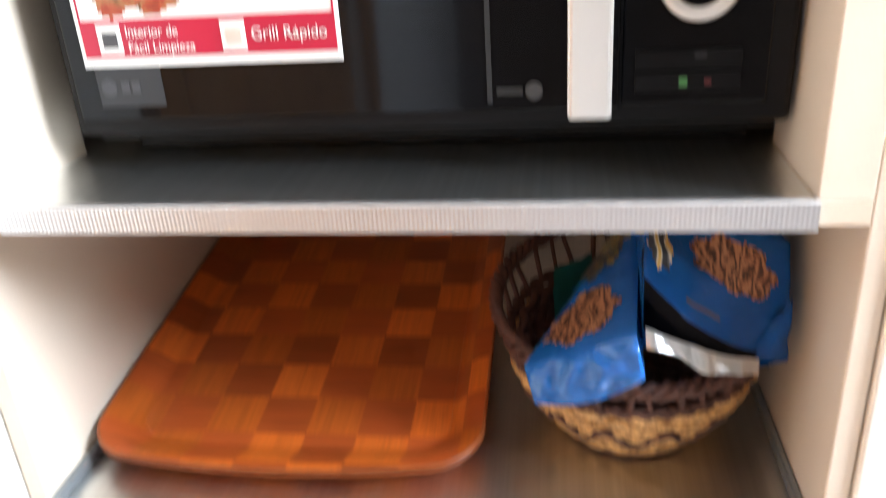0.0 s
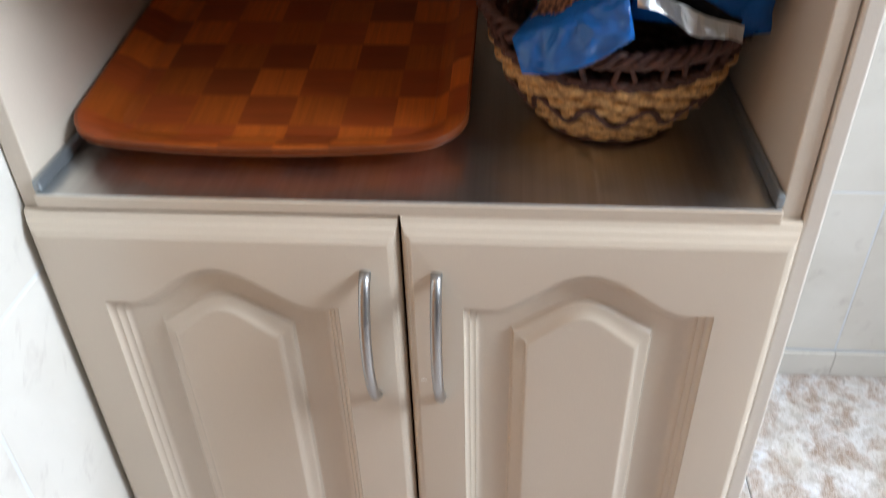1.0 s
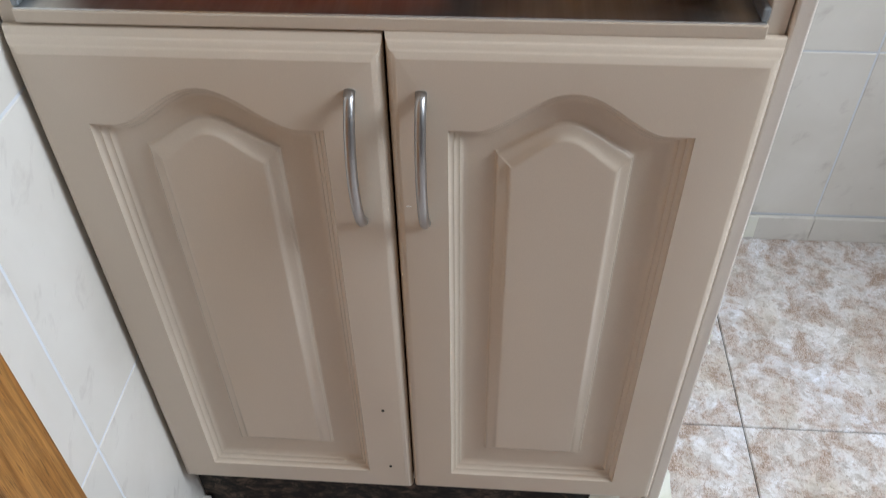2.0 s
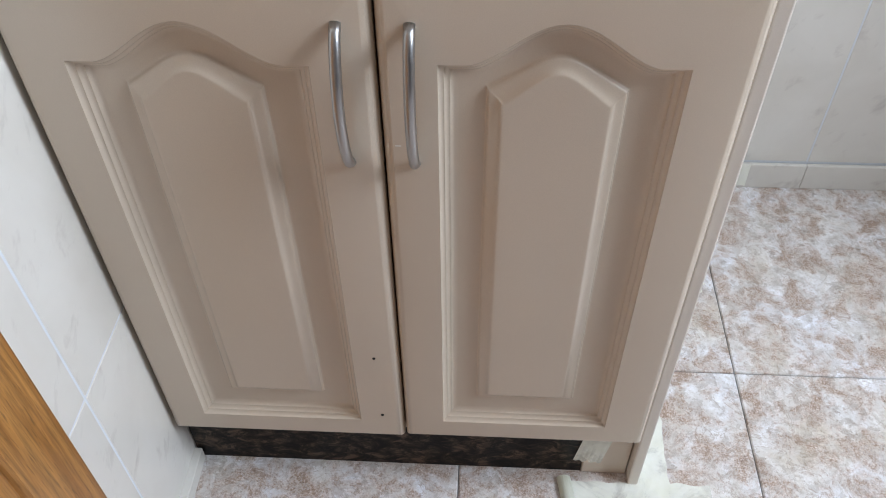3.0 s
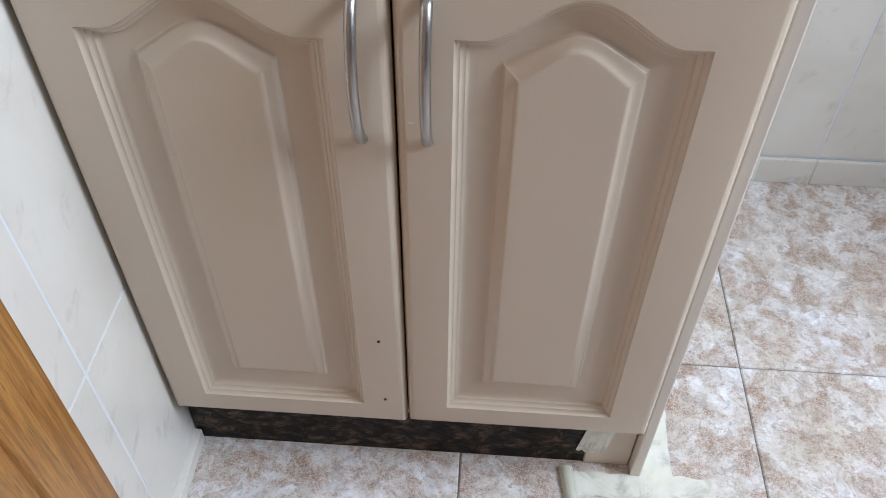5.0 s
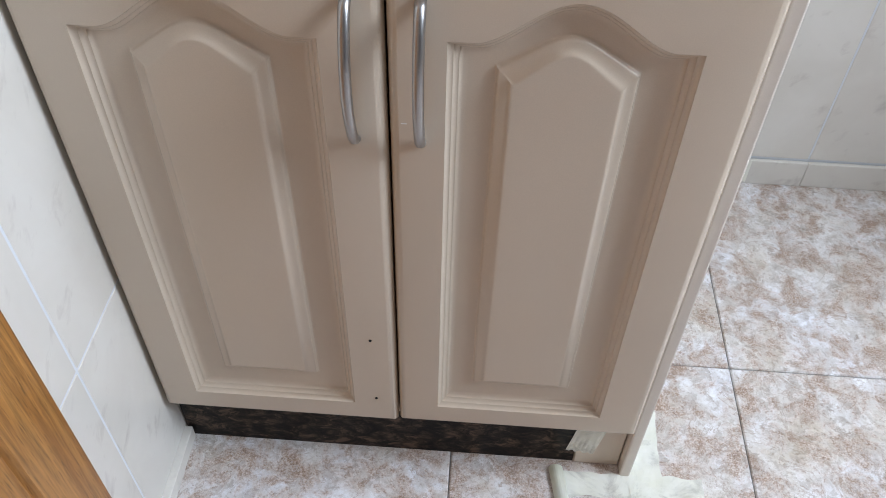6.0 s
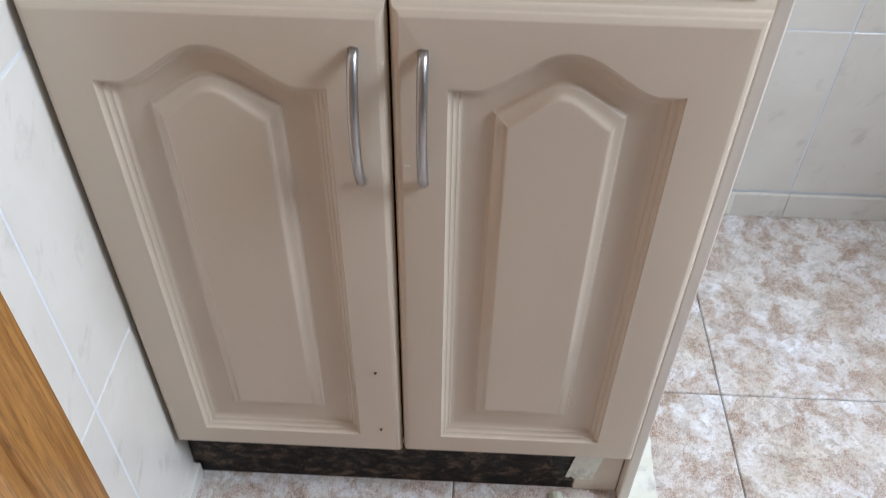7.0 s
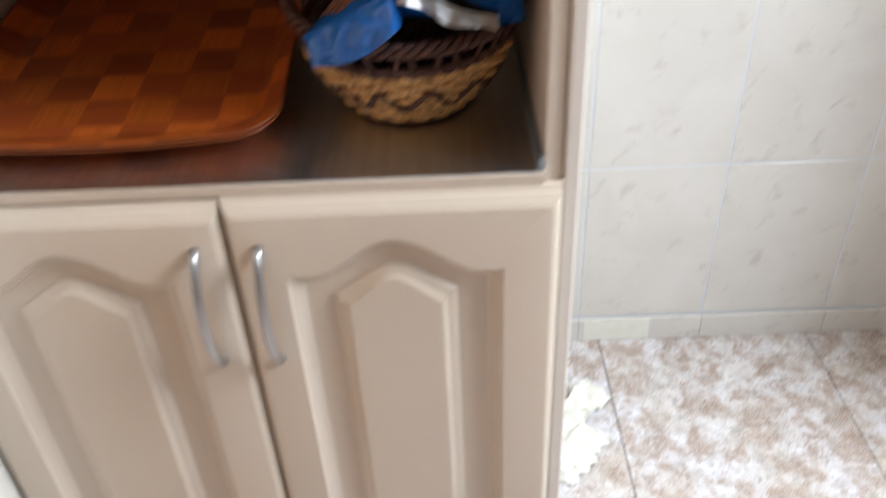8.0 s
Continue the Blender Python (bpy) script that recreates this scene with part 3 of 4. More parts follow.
def basket_point(a, h, out=0.0):
    """A point of the basket's wall: a is the angle, h 0 at the foot and 1 at the rim. The rim stands higher at the back."""
    r = 0.053 + 0.038 * math.sin(min(1.0, h * 1.45) * math.pi / 2) ** 0.85 + 0.024 * h ** 2.2 + out
    top = 0.1080 + 0.020 * math.sin(a)
    return Vector((BX + r * math.cos(a), BY + 0.018 * h + r * math.sin(a), SHELF + 0.006 + top * h))


def basket_ring(h, waves, amp, phase, n=192):
    return [basket_point(2 * math.pi * k / n, h, amp * math.sin(waves * 2 * math.pi * k / n + phase)) for k in range(n)]


basket = empty("bread_basket", "round woven straw basket with dark cane rim on the metal shelf", "basket", pose(0, 0, 0))
ROWS_WOVEN = 10
for i in range(ROWS_WOVEN):
    h = 0.03 + 0.59 * i / (ROWS_WOVEN - 1)
    part("straw_coil", tube(basket_ring(h, 17, 0.0030, math.pi * (i % 2)), 0.0043, 6, closed=True), straw, basket, "golden straw weave", smooth=True)
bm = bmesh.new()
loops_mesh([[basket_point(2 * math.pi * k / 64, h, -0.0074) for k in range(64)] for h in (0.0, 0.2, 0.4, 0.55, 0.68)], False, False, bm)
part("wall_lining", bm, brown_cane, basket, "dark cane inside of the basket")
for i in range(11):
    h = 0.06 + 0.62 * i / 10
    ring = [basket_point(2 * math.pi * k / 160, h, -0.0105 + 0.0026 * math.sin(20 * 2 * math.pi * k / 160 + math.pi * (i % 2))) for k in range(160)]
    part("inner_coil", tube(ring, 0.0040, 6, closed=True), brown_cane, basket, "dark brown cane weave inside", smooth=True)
bm = bmesh.new()
bmesh.ops.create_cone(bm, cap_ends=True, segments=64, radius1=0.051, radius2=0.054, depth=0.006, matrix=pose(BX, BY, SHELF + 0.0034))
part("base", bm, brown_cane, basket)
tube([basket_point(2 * math.pi * k / 96, 0.0, 0.0015) - Vector((0, 0, 0.002)) for k in range(96)], 0.0038, 6, bm := bmesh.new(), closed=True)
part("foot_ring", bm, brown_cane, basket, smooth=True)
zig = []
for k in range(240):
    a = 2 * math.pi * k / 240
    w = math.sin(13 * a + 0.4 * math.sin(3 * a))
    zig.append(basket_point(a, 0.34 + 0.10 * w, 0.0058))
part("zigzag_strand", tube(zig, 0.0028, 6, closed=True), brown_cane, basket, "dark zigzag strand woven into the straw", smooth=True)
for i, h in enumerate((0.675, 0.705)):
    part("band", tube(basket_ring(h, 40, 0.0020, math.pi * i), 0.0036, 6, closed=True), brown_cane, basket, "dark cane band above the straw", smooth=True)
for k in range(34):
    a = 2 * math.pi * k / 34
    lean = random.uniform(-0.09, 0.09)
    part("upright", tube([basket_point(a + lean * u, 0.68 + 0.26 * u, 0.001 * math.sin(3 * u)) for u in (0, 0.33, 0.66, 1)], random.uniform(0.0018, 0.0027), 6), brown_cane, basket, smooth=True)
for i in range(3):
    ring = []
    for k in range(288):
        a = 2 * math.pi * k / 288
        tw = 21 * a + i * 2 * math.pi / 3
        p = basket_point(a, 0.955, (0.0034 + 0.0010 * math.sin(5 * a)) * math.cos(tw))
        p.z += 0.0046 * math.sin(tw) + 0.0022 * noise.noise(Vector((a * 6, i, 0)))
        ring.append(p)
    part("rim_strand", tube(ring, 0.0035, 6, closed=True), brown_cane, basket, smooth=True)

# ---- snack bags ----


def crumple(p, amount, scale=38.0):
    n = noise.noise_vector(p * scale) + 0.5 * noise.noise_vector(p * scale * 2.3)
    crease = abs(noise.noise(p * scale * 0.8 + Vector((3, 1, 7)))) + 0.6 * abs(noise.noise(p * scale * 1.7 + Vector((9, 4, 2))))
    return p + n * amount * 0.6 + Vector((0.2, -0.9, 0.5)) * ((0.35 - crease) * amount * 1.6)


def bilinear(a, b, c, d, u, v):
    return a.lerp(b, u).lerp(c.lerp(d, u), v)


def sheet_mesh(fn, nu, nv, thick=0.0, u0=0.0, u1=1.0, v0=0.0, v1=1.0, keep=None):
    """A sheet over a surface fn(u, v); keep(u, v) tells which faces stay."""
    bm = bmesh.new()
    g = [[bm.verts.new(fn(u0 + (u1 - u0) * i / nu, v0 + (v1 - v0) * j / nv)) for j in range(nv + 1)] for i in range(nu + 1)]
    for i in range(nu):
        for j in range(nv):
            if keep is None or keep((i + 0.5) / nu, (j + 0.5) / nv):
                bm.faces.new((g[i][j], g[i + 1][j], g[i + 1][j + 1], g[i][j + 1]))
    for v in [v for v in bm.verts if not v.link_faces]:
        bm.verts.remove(v)
    if thick:
        bmesh.ops.solidify(bm, geom=bm.faces[:], thickness=thick)
    return bm


def blob(u, v, wave=0.12):
    a = math.atan2(v - 0.5, u - 0.5)
    return math.hypot(u - 0.5, v - 0.5) < 0.42 + wave * 0.5 * math.sin(7 * a + 1.0) + wave * 0.3 * math.sin(11 * a)


# the bag that lies on the rim, its end folded flat
A, B = Vector((0.083, 0.076, 0.882)), Vector((0.161, 0.052, 0.924))
C, D = Vector((0.091, 0.058, 0.862)), Vector((0.167, 0.038, 0.898))
A2, B2 = Vector((0.160, 0.250, 0.918)), Vector((0.178, 0.235, 0.962))
C2, D2 = Vector((0.158, 0.250, 0.862)), Vector((0.178, 0.240, 0.880))


def bag_top(u, v, off=0.0):
    p = bilinear(A, B, A2, B2, u, v)
    p.z += 0.012 * math.sin(math.pi * u) ** 0.7 * math.sin(math.pi * v) + off
    return crumple(p, 0.0022 * math.sin(math.pi * u) ** 0.4 * math.sin(math.pi * min(1, v + 0.02)) ** 0.4)


def bag_end(u, v, off=0.0):
    p = bilinear(A, B, C, D, u, v)
    bulge = math.sin(math.pi * u) ** 0.7 * math.sin(math.pi * v)
    p.y -= 0.010 * bulge + off
    p.z -= 0.010 * math.sin(math.pi * u) * v
    edge = (math.sin(math.pi * u) * math.sin(math.pi * v)) ** 0.4 if 0 < u < 1 and 0 < v < 1 else 0
    p.y += 0.013 * edge * abs(noise.noise(p * 52)) - 0.010 * edge * abs(noise.noise(p * 27 + Vector((3, 1, 2))))
    return crumple(p, 0.0050 * edge, 30)


bag = empty("snack_bag", "closed blue foil snack bag lying over the basket rim", "snack bag", pose(0, 0, 0), "snack bags")
part("front_panel", sheet_mesh(bag_top, 24, 30), blue_foil, bag, smooth=True)
part("dark_print", sheet_mesh(lambda u, v: bag_top(u, v, 0.0007), 24, 26, 0, 0.0, 0.84, 0.34, 0.99, lambda u, v: blob(u, v, 0.08) or v > 0.4), mixed_print, bag, "dark and golden printed band")
part("folded_end", sheet_mesh(bag_end, 34, 18), blue_foil, bag, "glossy blue folded end", smooth="crisp")
part("gusset", sheet_mesh(lambda u, v: bilinear(A, C, A2, C2, u, v), 6, 12), blue_foil, bag, smooth=True)
part("gusset", sheet_mesh(lambda u, v: bilinear(B, D, B2, D2, u, v), 6, 12), blue_foil, bag, smooth=True)
part("back_panel", sheet_mesh(lambda u, v: bilinear(C, D, C2, D2, u, v) - Vector((0, 0, 0.010 * math.sin(math.pi * u) * (1 - v))), 12, 8), blue_foil, bag, smooth=True)
part("rear_end", sheet_mesh(lambda u, v: bilinear(A2, B2, C2, D2, u, v), 4, 4), blue_foil, bag)


part("picture", sheet_mesh(lambda u, v: bag_top(u, v, 0.0009), 34, 20, 0, 0.0, 0.86, 0.02, 0.34, lambda u, v: blob(u, v, 0.06)), biscuit_print, bag, "brown snack picture")

# the open bag that leans in the basket, its mouth to the front


def ring_lerp(table, v):
    x = v * (len(table) - 1)
    i = min(int(x), len(table) - 2)
    f = x - i
    f = f * f * (3 - 2 * f) * 0.5 + f * 0.5
    return table[i].lerp(table[i + 1], f)


UP_W = [Vector(p) for p in ((0.164, 0.060, 0.964), (0.165, 0.070, 0.992), (0.166, 0.100, 1.008), (0.168, 0.165, 1.000), (0.176, 0.250, 0.945))]
UP_E = [Vector(p) for p in ((0.270, 0.095, 0.893), (0.272, 0.098, 0.925), (0.268, 0.108, 0.968), (0.266, 0.165, 0.975), (0.250, 0.250, 0.930))]
LO_W = [Vector(p) for p in ((0.166, 0.053, 0.926), (0.167, 0.085, 0.895), (0.168, 0.120, 0.880), (0.170, 0.180, 0.875), (0.176, 0.250, 0.880))]
LO_E = [Vector(p) for p in ((0.260, 0.080, 0.884), (0.260, 0.100, 0.880), (0.260, 0.125, 0.875), (0.258, 0.180, 0.872), (0.250, 0.250, 0.880))]


def pouch_up(u, v, off=0.0):
    p = ring_lerp(UP_W, v).lerp(ring_lerp(UP_E, v), u)
    s = math.sin(math.pi * u)
    p.y -= (0.014 * s * (1 - v) + off * 0.8)
    p.z += off * 0.5 - 0.013 * math.sin(math.pi * min(1.0, u * 0.85)) * (1 - v) ** 3
    return crumple(p, 0.0034, 30)


def pouch_lo(u, v):
    p = ring_lerp(LO_W, v).lerp(ring_lerp(LO_E, v), u)
    p.y -= 0.010 * math.sin(math.pi * u) * (1 - v)
    return crumple(p, 0.0018, 34)


pouch = empty("snack_bag", "open blue foil snack bag with silver lining leaning in the basket", "snack bag", pose(0, 0, 0), "snack bags")
part("front_panel", sheet_mesh(pouch_up, 30, 34, 0.0006), blue_foil, pouch, smooth=True)
part("back_panel", sheet_mesh(pouch_lo, 20, 20, 0.0006), blue_foil, pouch, smooth=True)
for side in (0.0, 1.0):
    part("side_fold", sheet_mesh(lambda u, v, s=side: pouch_up(s, v).lerp(pouch_lo(s, v), u), 6, 20), blue_foil, pouch, smooth=True)
part("rear_end", sheet_mesh(lambda u, v: pouch_up(u, 1).lerp(pouch_lo(u, 1), v), 10, 4), blue_foil, pouch)
# black sheet across the mouth: the bag's inner shade as colour
part("inside", sheet_mesh(lambda u, v: pouch_up(u, 0.12).lerp(pouch_lo(u, 0.10), v) + Vector((0, 0.012, 0)), 16, 6), mouth_shade, pouch, "black sheet standing for the shade inside the bag")


def foil_lip(u, v):
    p = pouch_lo(u * 0.86 + 0.02, 0.0)
    p.y -= 0.004 * v + 0.002 * math.sin(17 * u) * v
    p.z -= 0.013 * v * (1 - 0.25 * math.sin(9 * u)) - 0.004
    return crumple(p, 0.0010, 80)


part("torn_lip", sheet_mesh(foil_lip, 30, 4, 0.0005), silver_foil, pouch, "silver foil lining turned out at the mouth")
# black strip below the upper edge, shade painted into the gap
part("shade_lip", sheet_mesh(lambda u, v: pouch_up(u * 0.9, 0.0) + Vector((0.0, -0.001 + 0.004 * v, -0.016 * v)), 24, 3), mouth_shade, pouch, "black strip standing for the shade under the bag's torn edge")
part("picture", sheet_mesh(lambda u, v: pouch_up(u, v, 0.0012), 34, 26, 0, 0.25, 0.93, 0.20, 0.46, lambda u, v: blob(u, v, 0.07)), biscuit_print, pouch, "brown snack picture")
part("emblem", sheet_mesh(lambda u, v: pouch_up(u, v, 0.0012), 16, 22, 0, 0.0, 0.19, 0.10, 0.40, lambda u, v: blob(u, v, 0.05)), emblem_print, pouch, "black and pale striped emblem with gold edge")
part("print_bar", sheet_mesh(lambda u, v: pouch_up(u, v, 0.0012), 10, 1, 0, 0.28, 0.52, 0.085, 0.10), grey_print, pouch)



def folded_corner(u, v):
    p = bilinear(Vector((0.243, 0.078, 0.897)), Vector((0.2715, 0.092, 0.932)), Vector((0.250, 0.080, 0.882)), Vector((0.2725, 0.092, 0.880)), u, v)
    p.y -= 0.004 * math.sin(math.pi * u) * math.sin(math.pi * v)
    return crumple(p, 0.0022, 40)


part("folded_corner", sheet_mesh(folded_corner, 12, 12, 0.0006), blue_foil, pouch, "blue corner hanging below the torn mouth", smooth=True)
# teal packet behind, inside the basket
packet = tagged(part("teal_packet", sheet_mesh(lambda u, v: crumple(Vector((0.104 + 0.035 * u, 0.195 + 0.028 * u + 0.012 * v, 0.840 + 0.058 * v)), 0.004), 10, 12, 0.004), teal_foil, smooth=True), "small teal packet standing in the basket", "packet")

# ---- microwave ----
MX0, MX1, MY, MZ0, MZ1 = -0.2225, 0.2505, 0.072, 1.062, 1.322
oven = empty("microwave", "black microwave oven with silver handle on the metal shelf", "microwave")
part("body", box(MX0 + 0.004, MX1 - 0.004, MY + 0.022, 0.43, MZ0 - 0.006, MZ1, 0.002), black_satin, oven)
part("front_frame", box(MX0, MX1, MY + 0.003, MY + 0.0215, MZ0 + 0.002, MZ1, 0.005, 3), black_satin, oven)
part("door_glass", box(MX0 + 0.007, 0.146, MY, MY + 0.0045, MZ0 + 0.014, MZ1 - 0.008, 0.0015), black_gloss, oven, "black glass door")
part("window_strip", box(0.0640, 0.0672, MY - 0.0006, MY - 0.0001, MZ0 + 0.020, MZ1 - 0.03), dim_print, oven, "thin upright grey line on the glass")
part("control_panel", box(0.1475, MX1 - 0.016, MY, MY + 0.0045, MZ0 + 0.016, MZ1 - 0.008, 0.0015), black_gloss, oven, "glossy black control panel")
# set-back black block, added to keep the gap under the oven dark
part("base", box(MX0 + 0.012, MX1 - 0.012, MY + 0.060, 0.42, UPPER + 0.0005, MZ0 - 0.0062, 0.002), black_satin, oven, "black block filling the shaded gap under the oven")
handle = part("handle", box(0.114, 0.1405, 0.049, 0.062, 1.0755, 1.300, 0.003, 3), silver_paint, oven, "broad silver handle")
for z in (1.090, 1.285):
    part("handle_post", box(0.120, 0.134, 0.0621, MY - 0.0001, z - 0.008, z + 0.008), silver_paint, handle)
DIAL = (0.1895, 1.1535)


def ring_mesh(x, z, r0, r1, y0, y1, n=48):
    pr = [(r0, y1), (r0, y0 + 0.001), (r0 + 0.001, y0), (r1 - 0.002, y0), (r1, y0 + 0.002), (r1, y1)]
    return loops_mesh([[(x + r * math.cos(2 * math.pi * k / n), y, z + r * math.sin(2 * math.pi * k / n)) for k in range(n)] for r, y in pr], False, False)


dial = part("dial", ring_mesh(*DIAL, 0.0155, 0.0235, MY - 0.014, MY - 0.0002), silver_paint, oven, "silver control dial ring", smooth=True)
bm = bmesh.new()
bmesh.ops.create_cone(bm, cap_ends=True, segments=48, radius1=0.0153, radius2=0.0153, depth=0.011, matrix=pose(DIAL[0], MY - 0.0058, DIAL[1], 90, 0, 0))
part("dial_cap", bm, black_gloss, dial)
for z in (1.100, 1.0865):
    part("button", box(0.155, 0.218, MY - 0.0012, MY - 0.0001, z, z + 0.0115, 0.0008), black_satin, oven, "wide black key")
for x, z, w, m in ((0.1815, 1.0895, 0.0050, green_led), (0.1965, 1.0905, 0.0042, red_led), (0.190, 1.107, 0.007, dim_print)):
    part("symbol", box(x, x + w, MY - 0.0017, MY - 0.0013, z, z + 0.0055 if m is green_led else z + 0.003), m, oven)
# maker's mark and a second mark on the glass, as plain shapes
part("mark_plate", box(-0.198, -0.152, MY - 0.0005, MY - 0.0001, 1.086, 1.113), dim_print, oven, "dark grey printed field")
bm = bmesh.new()
bmesh.ops.create_cone(bm, cap_ends=True, segments=24, radius1=0.0055, radius2=0.0055, depth=0.0004, matrix=pose(-0.190, MY - 0.0009, 1.099, 90, 0, 0))
part("mark_disc", bm, grey_print, oven)
for x in (-0.181, -0.1735):
    part("mark_bar", box(x, x + 0.0055, MY - 0.0011, MY - 0.0007, 1.0955, 1.1025), grey_print, oven)
part("mark_bar", box(0.0700, 0.0865, MY - 0.0005, MY - 0.0001, 1.087, 1.0912), dim_print, oven)
bm = bmesh.new()
bmesh.ops.create_cone(bm, cap_ends=True, segments=24, radius1=0.0055, radius2=0.0055, depth=0.0004, matrix=pose(0.0935, MY - 0.0003, 1.0892, 90, 0, 0))
part("mark_disc", bm, grey_print, oven)

# advertising card stuck on the door
card = empty("advert_card", "white advert card with crimson band stuck on microwave door", "sticker")
CX0, CX1, CZ0 = -0.2035, -0.0265, 1.113
part("sheet", box(CX0, CX1, MY - 0.0012, MY - 0.0006, CZ0, 1.262, 0.0002), card_white, card)
part("band", box(CX0 + 0.003, CX1 - 0.003, MY - 0.0016, MY - 0.0013, CZ0 + 0.006, CZ0 + 0.0305), card_red, card)
for a, b, c, d in ((CX0 + 0.003, CX0 + 0.0042, CZ0 + 0.0305, 1.258), (CX1 - 0.0042, CX1 - 0.003, CZ0 + 0.0305, 1.258)):
    part("border_line", box(a, b, MY - 0.0016, MY - 0.0013, c, d), card_red, card)
for x in (-0.1895, -0.1050):
    ico = part("icon", box(x, x + 0.0165, MY - 0.0021, MY - 0.0017, CZ0 + 0.0085, CZ0 + 0.0275, 0.0001), card_white, card, "white icon square")
    part("icon_drawing", box(x + 0.0035, x + 0.0135, MY - 0.0025, MY - 0.0022, CZ0 + 0.0125, CZ0 + 0.0225), grey_print if x < -0.15 else silver_paint, ico)
text_part("lettering", "Interior de", 0.0058, pose(-0.1700, MY - 0.0021, CZ0 + 0.0195) @ FACING, card_white, card)
text_part("lettering", "F\u00e1cil Limpieza", 0.0058, pose(-0.1695, MY - 0.0021, CZ0 + 0.0095) @ FACING, card_white, card)
text_part("lettering", "Grill R\u00e1pido", 0.0072, pose(-0.0850, MY - 0.0021, CZ0 + 0.0150) @ FACING, card_white, card)


def food_blob(u, v):
    a = math.atan2(v - 0.5, u - 0.5)
    return math.hypot(u - 0.5, v - 0.5) < 0.44 + 0.05 * math.sin(5 * a) + 0.03 * math.sin(9 * a + 1)


part("food_picture", sheet_mesh(lambda u, v: Vector((-0.202 + 0.085 * u, MY - 0.0014, 1.1405 + 0.075 * v)), 36, 30, 0, keep=food_blob), food_print, card, "printed picture of a grilled dish")

# ---- skirting ----
baseboard = empty("baseboard", "cream tile skirting along the tiled walls", "skirting", kind="structure")


def skirting_piece(x0, x1, y0, y1, h, name="skirting_tile"):
    return part(name, box(x0, x1, y0, y1, 0.0, h, 0.0016), marble_tile, baseboard)


xs = [OUT_E + 0.002, 0.4435, 0.6875, 0.9315]
while xs[-1] < WALL_E:
    xs.append(xs[-1] + 0.244)
for a, b in zip(xs, xs[1:]):
    skirting_piece(a + 0.0002, min(b, WALL_E) - 0.0002, WALL_N - 0.009, WALL_N - 0.0005, 0.055)
for a, b in ((-0.169, -0.109), (-0.109, 0.0285)):
    skirting_piece(WALL_W - 0.001, WALL_W + 0.011, a + 0.0008, b - 0.0008, 0.025)

# ---- masking tape left on floor, plinth and skirting ----


def tape_strip(p0, p1, width, seed, z=0.0012, lift=0.002, ragged=0.006, n=26, up=Vector((0, 0, 1))):
    """A torn strip from p0 to p1 with ragged edges and a few folds."""
    a, b = Vector(p0), Vector(p1)
    d = (b - a).normalized()
    s = d.cross(up).normalized()

    def at(u, v):
        p = a.lerp(b, u)
        off = (v - 0.5) * width
        if v in (0.0, 1.0):
            off += ragged * noise.noise(Vector((u * 7 + seed, v * 5, seed)))
        p = p + s * off
        end = ragged * 1.6 * noise.noise(Vector((v * 6, seed, 2)))
        p += d * end * (1 if u in (0.0, 1.0) else 0)
        rise = abs(noise.noise(Vector((u * 6 + seed * 3, v * 2.5, 1)))) * lift
        return p + up * (z + rise)
    return sheet_mesh(at, n, 6)


tape_label = "torn pale green masking tape stuck to the floor tiles"
for p0, p1, w, seed, lift in (((0.214, -0.006, 0), (0.415, -0.004, 0), 0.036, 1, 0.002), ((0.235, -0.058, 0), (0.395, -0.060, 0), 0.048, 2, 0.002), ((0.335, -0.03, 0.0006), (0.338, 0.150, 0.0006), 0.046, 3, 0.002),
                              ((0.332, 0.135, 0), (0.330, 0.300, 0), 0.034, 5, 0.003)):
    tagged(part("masking_tape", tape_strip(p0, p1, w, seed, lift=lift), tape_mat), tape_label, "tape", "masking tape on the floor")
for p0, p1, w, seed in (((0.36, 0.30, 0.001), (0.44, 0.40, 0.001), 0.07, 7), ((0.36, 0.40, 0.002), (0.46, 0.50, 0.002), 0.07, 8)):
    tagged(part("masking_tape", tape_strip(p0, p1, w, seed, lift=0.026, ragged=0.02), tape_paper), "crumpled torn masking tape lying on the floor tiles", "tape", "masking tape on the floor")
tagged(part("masking_tape", sheet_mesh(lambda u, v: Vector((0.214 + 0.012 * u - 0.010 * math.cos(2.6 * v), 0.016 - 0.075 * u, 0.0015 + 0.011 * math.sin(2.6 * v))), 14, 8, 0.0003), tape_paper), "curled end of masking tape on the floor tiles", "tape", "masking tape on the floor")
tagged(part("masking_tape", tape_strip((0.2300, 0.0272, 0.072), (0.268, 0.0272, 0.066), 0.075, 4, z=0.0006, lift=0.001, up=Vector((0, -1, 0))), tape_mat), "masking tape stuck over the plinth end", "tape", "masking tape on the floor")
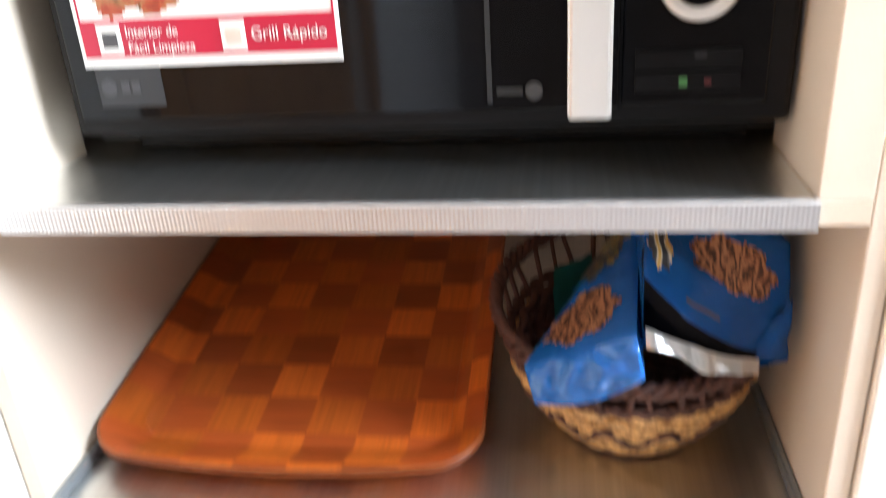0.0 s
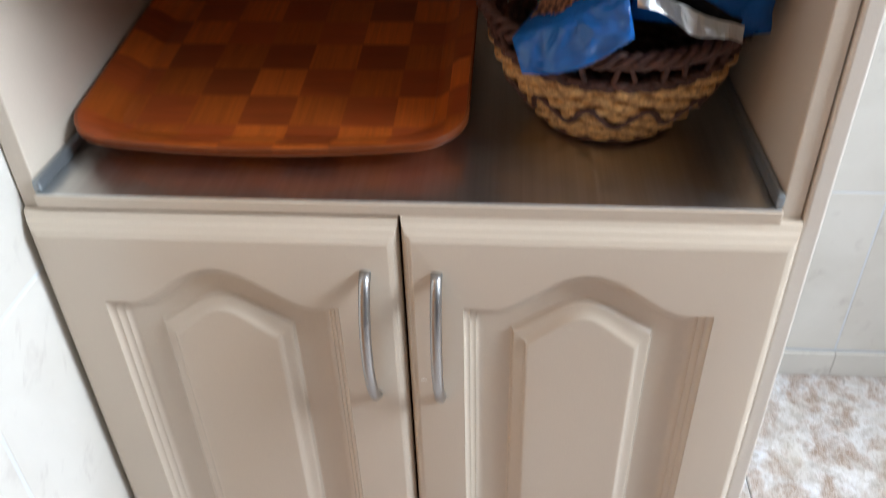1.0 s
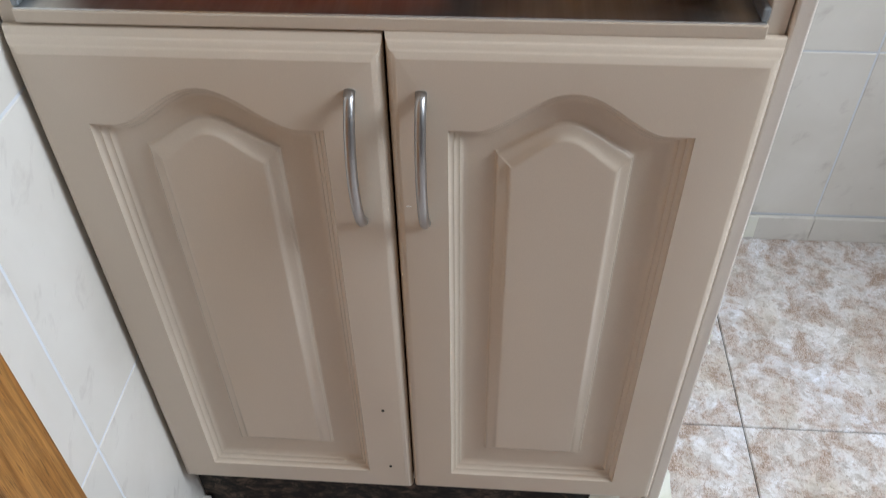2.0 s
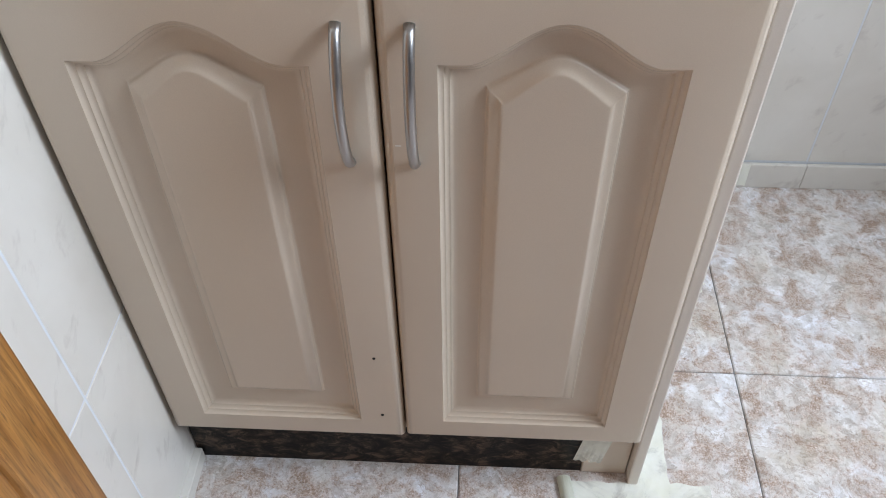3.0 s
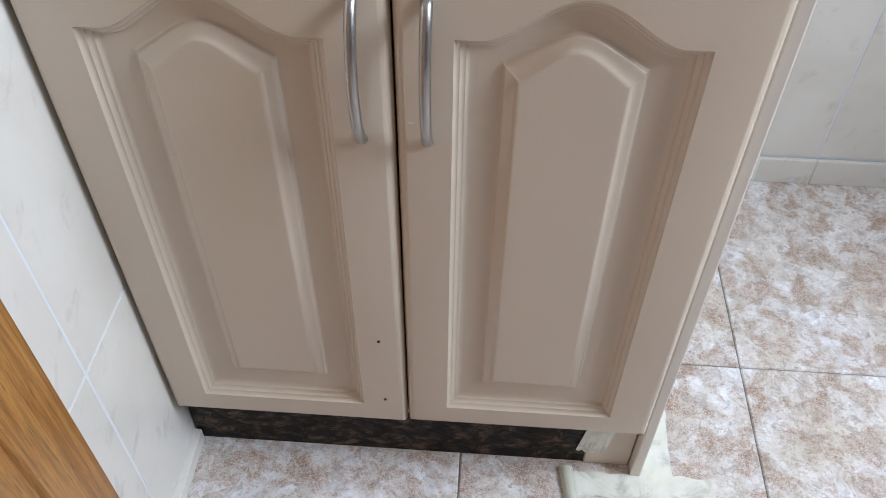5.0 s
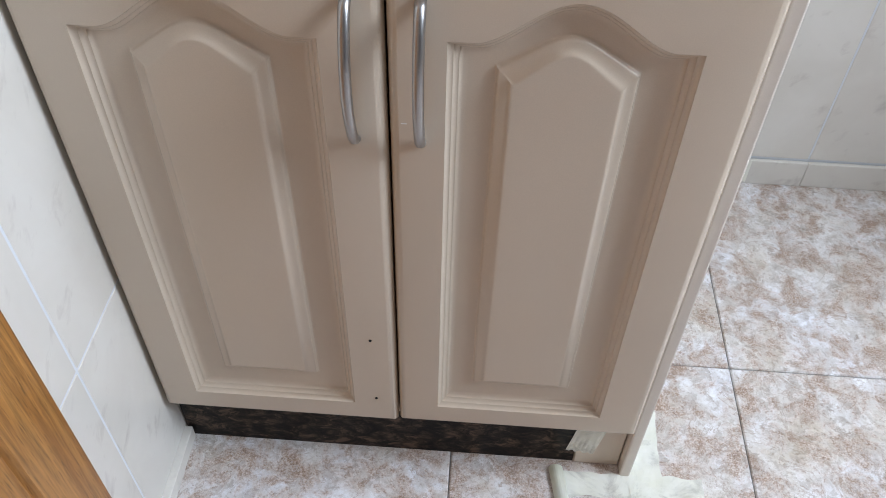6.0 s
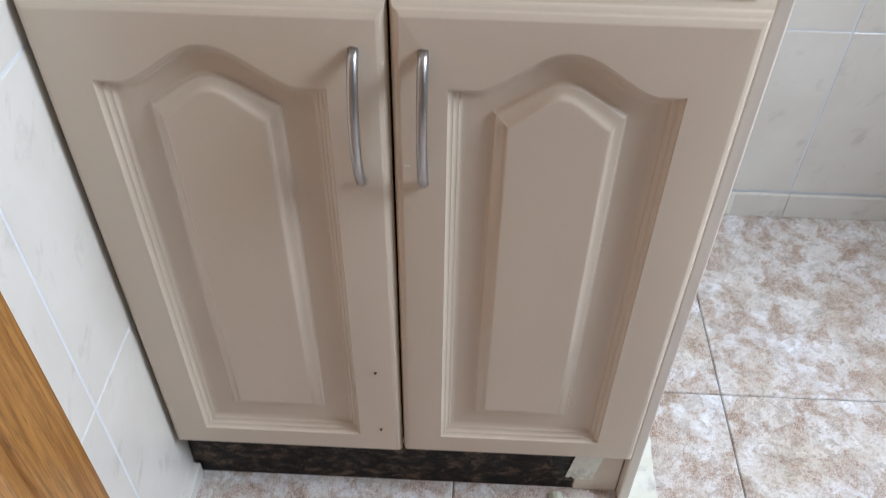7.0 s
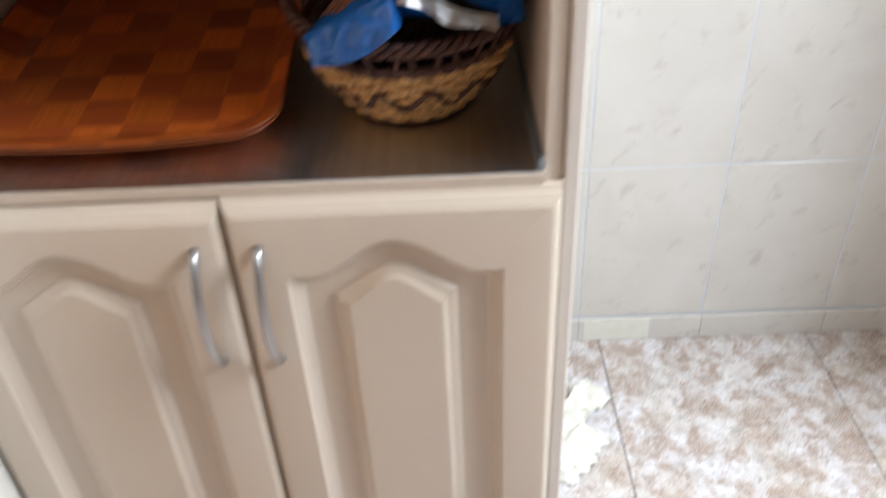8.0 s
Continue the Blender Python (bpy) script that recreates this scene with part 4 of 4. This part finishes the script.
tagged(part("masking_tape", tape_strip((0.455, WALL_N - 0.0092, 0.028), (0.585, WALL_N - 0.0092, 0.030), 0.052, 6, z=0.0004, lift=0.0006, ragged=0.004, up=Vector((0, -1, 0))), tape_paper), "pale yellow masking tape on the skirting", "tape", "masking tape on the floor")

# ---- tiles, piece by piece ----
shared = {}


def tile_piece(name, kind, size, centre, parent, mat, bevel):
    """One tile; alike sizes share their mesh. size: along x, y and z."""
    key = (kind, tuple(round(v, 4) for v in size))
    if key not in shared:
        x, y, z = (v / 2 for v in size)
        ob = part(name, box(-x, x, -y, y, -z, z, bevel, 1), mat, parent)
        shared[key] = ob.data
    else:
        ob = new(name, shared[key])
        ob.parent = parent
    ob.location = centre
    return ob


def spans(first, pitch, lo, hi):
    """Joints at first + k * pitch, cut to lo .. hi."""
    k = math.ceil((lo - first) / pitch - 1e-6)
    cuts = [lo]
    while first + k * pitch < hi - 1e-6:
        if first + k * pitch > lo + 0.004:
            cuts.append(first + k * pitch)
        k += 1
    cuts.append(hi)
    return list(zip(cuts, cuts[1:]))


G = 0.0022
for x0, x1 in spans(0.6875, 0.244, OUT_E + 0.004, WALL_E):
    for z0, z1 in spans(0.397, 0.340, 0.057, CEILING):
        tile_piece("tile", "n", (x1 - x0 - G, 0.008, z1 - z0 - G), ((x0 + x1) / 2, WALL_N + 0.004, (z0 + z1) / 2), wall_north, marble_tile, 0.0014)
for y0, y1 in spans(-0.108, 0.244, -0.169, WALL_N):
    for z0, z1 in spans(0.352, 0.353, 0.0, CEILING):
        tile_piece("tile", "w", (0.008, y1 - y0 - G, z1 - z0 - G), (WALL_W - 0.004, (y0 + y1) / 2, (z0 + z1) / 2), wall_west, marble_tile, 0.0014)
for x0, x1 in spans(FLOOR_X, FLOOR_P, WALL_W, WALL_E):
    for y0, y1 in spans(FLOOR_Y, 0.435, WALL_S, WALL_N):
        tile_piece("tile", "f", (x1 - x0 - 0.0017, y1 - y0 - 0.0017, 0.01), ((x0 + x1) / 2, (y0 + y1) / 2, -0.005), floor, floor_tile_mat, 0.0018)
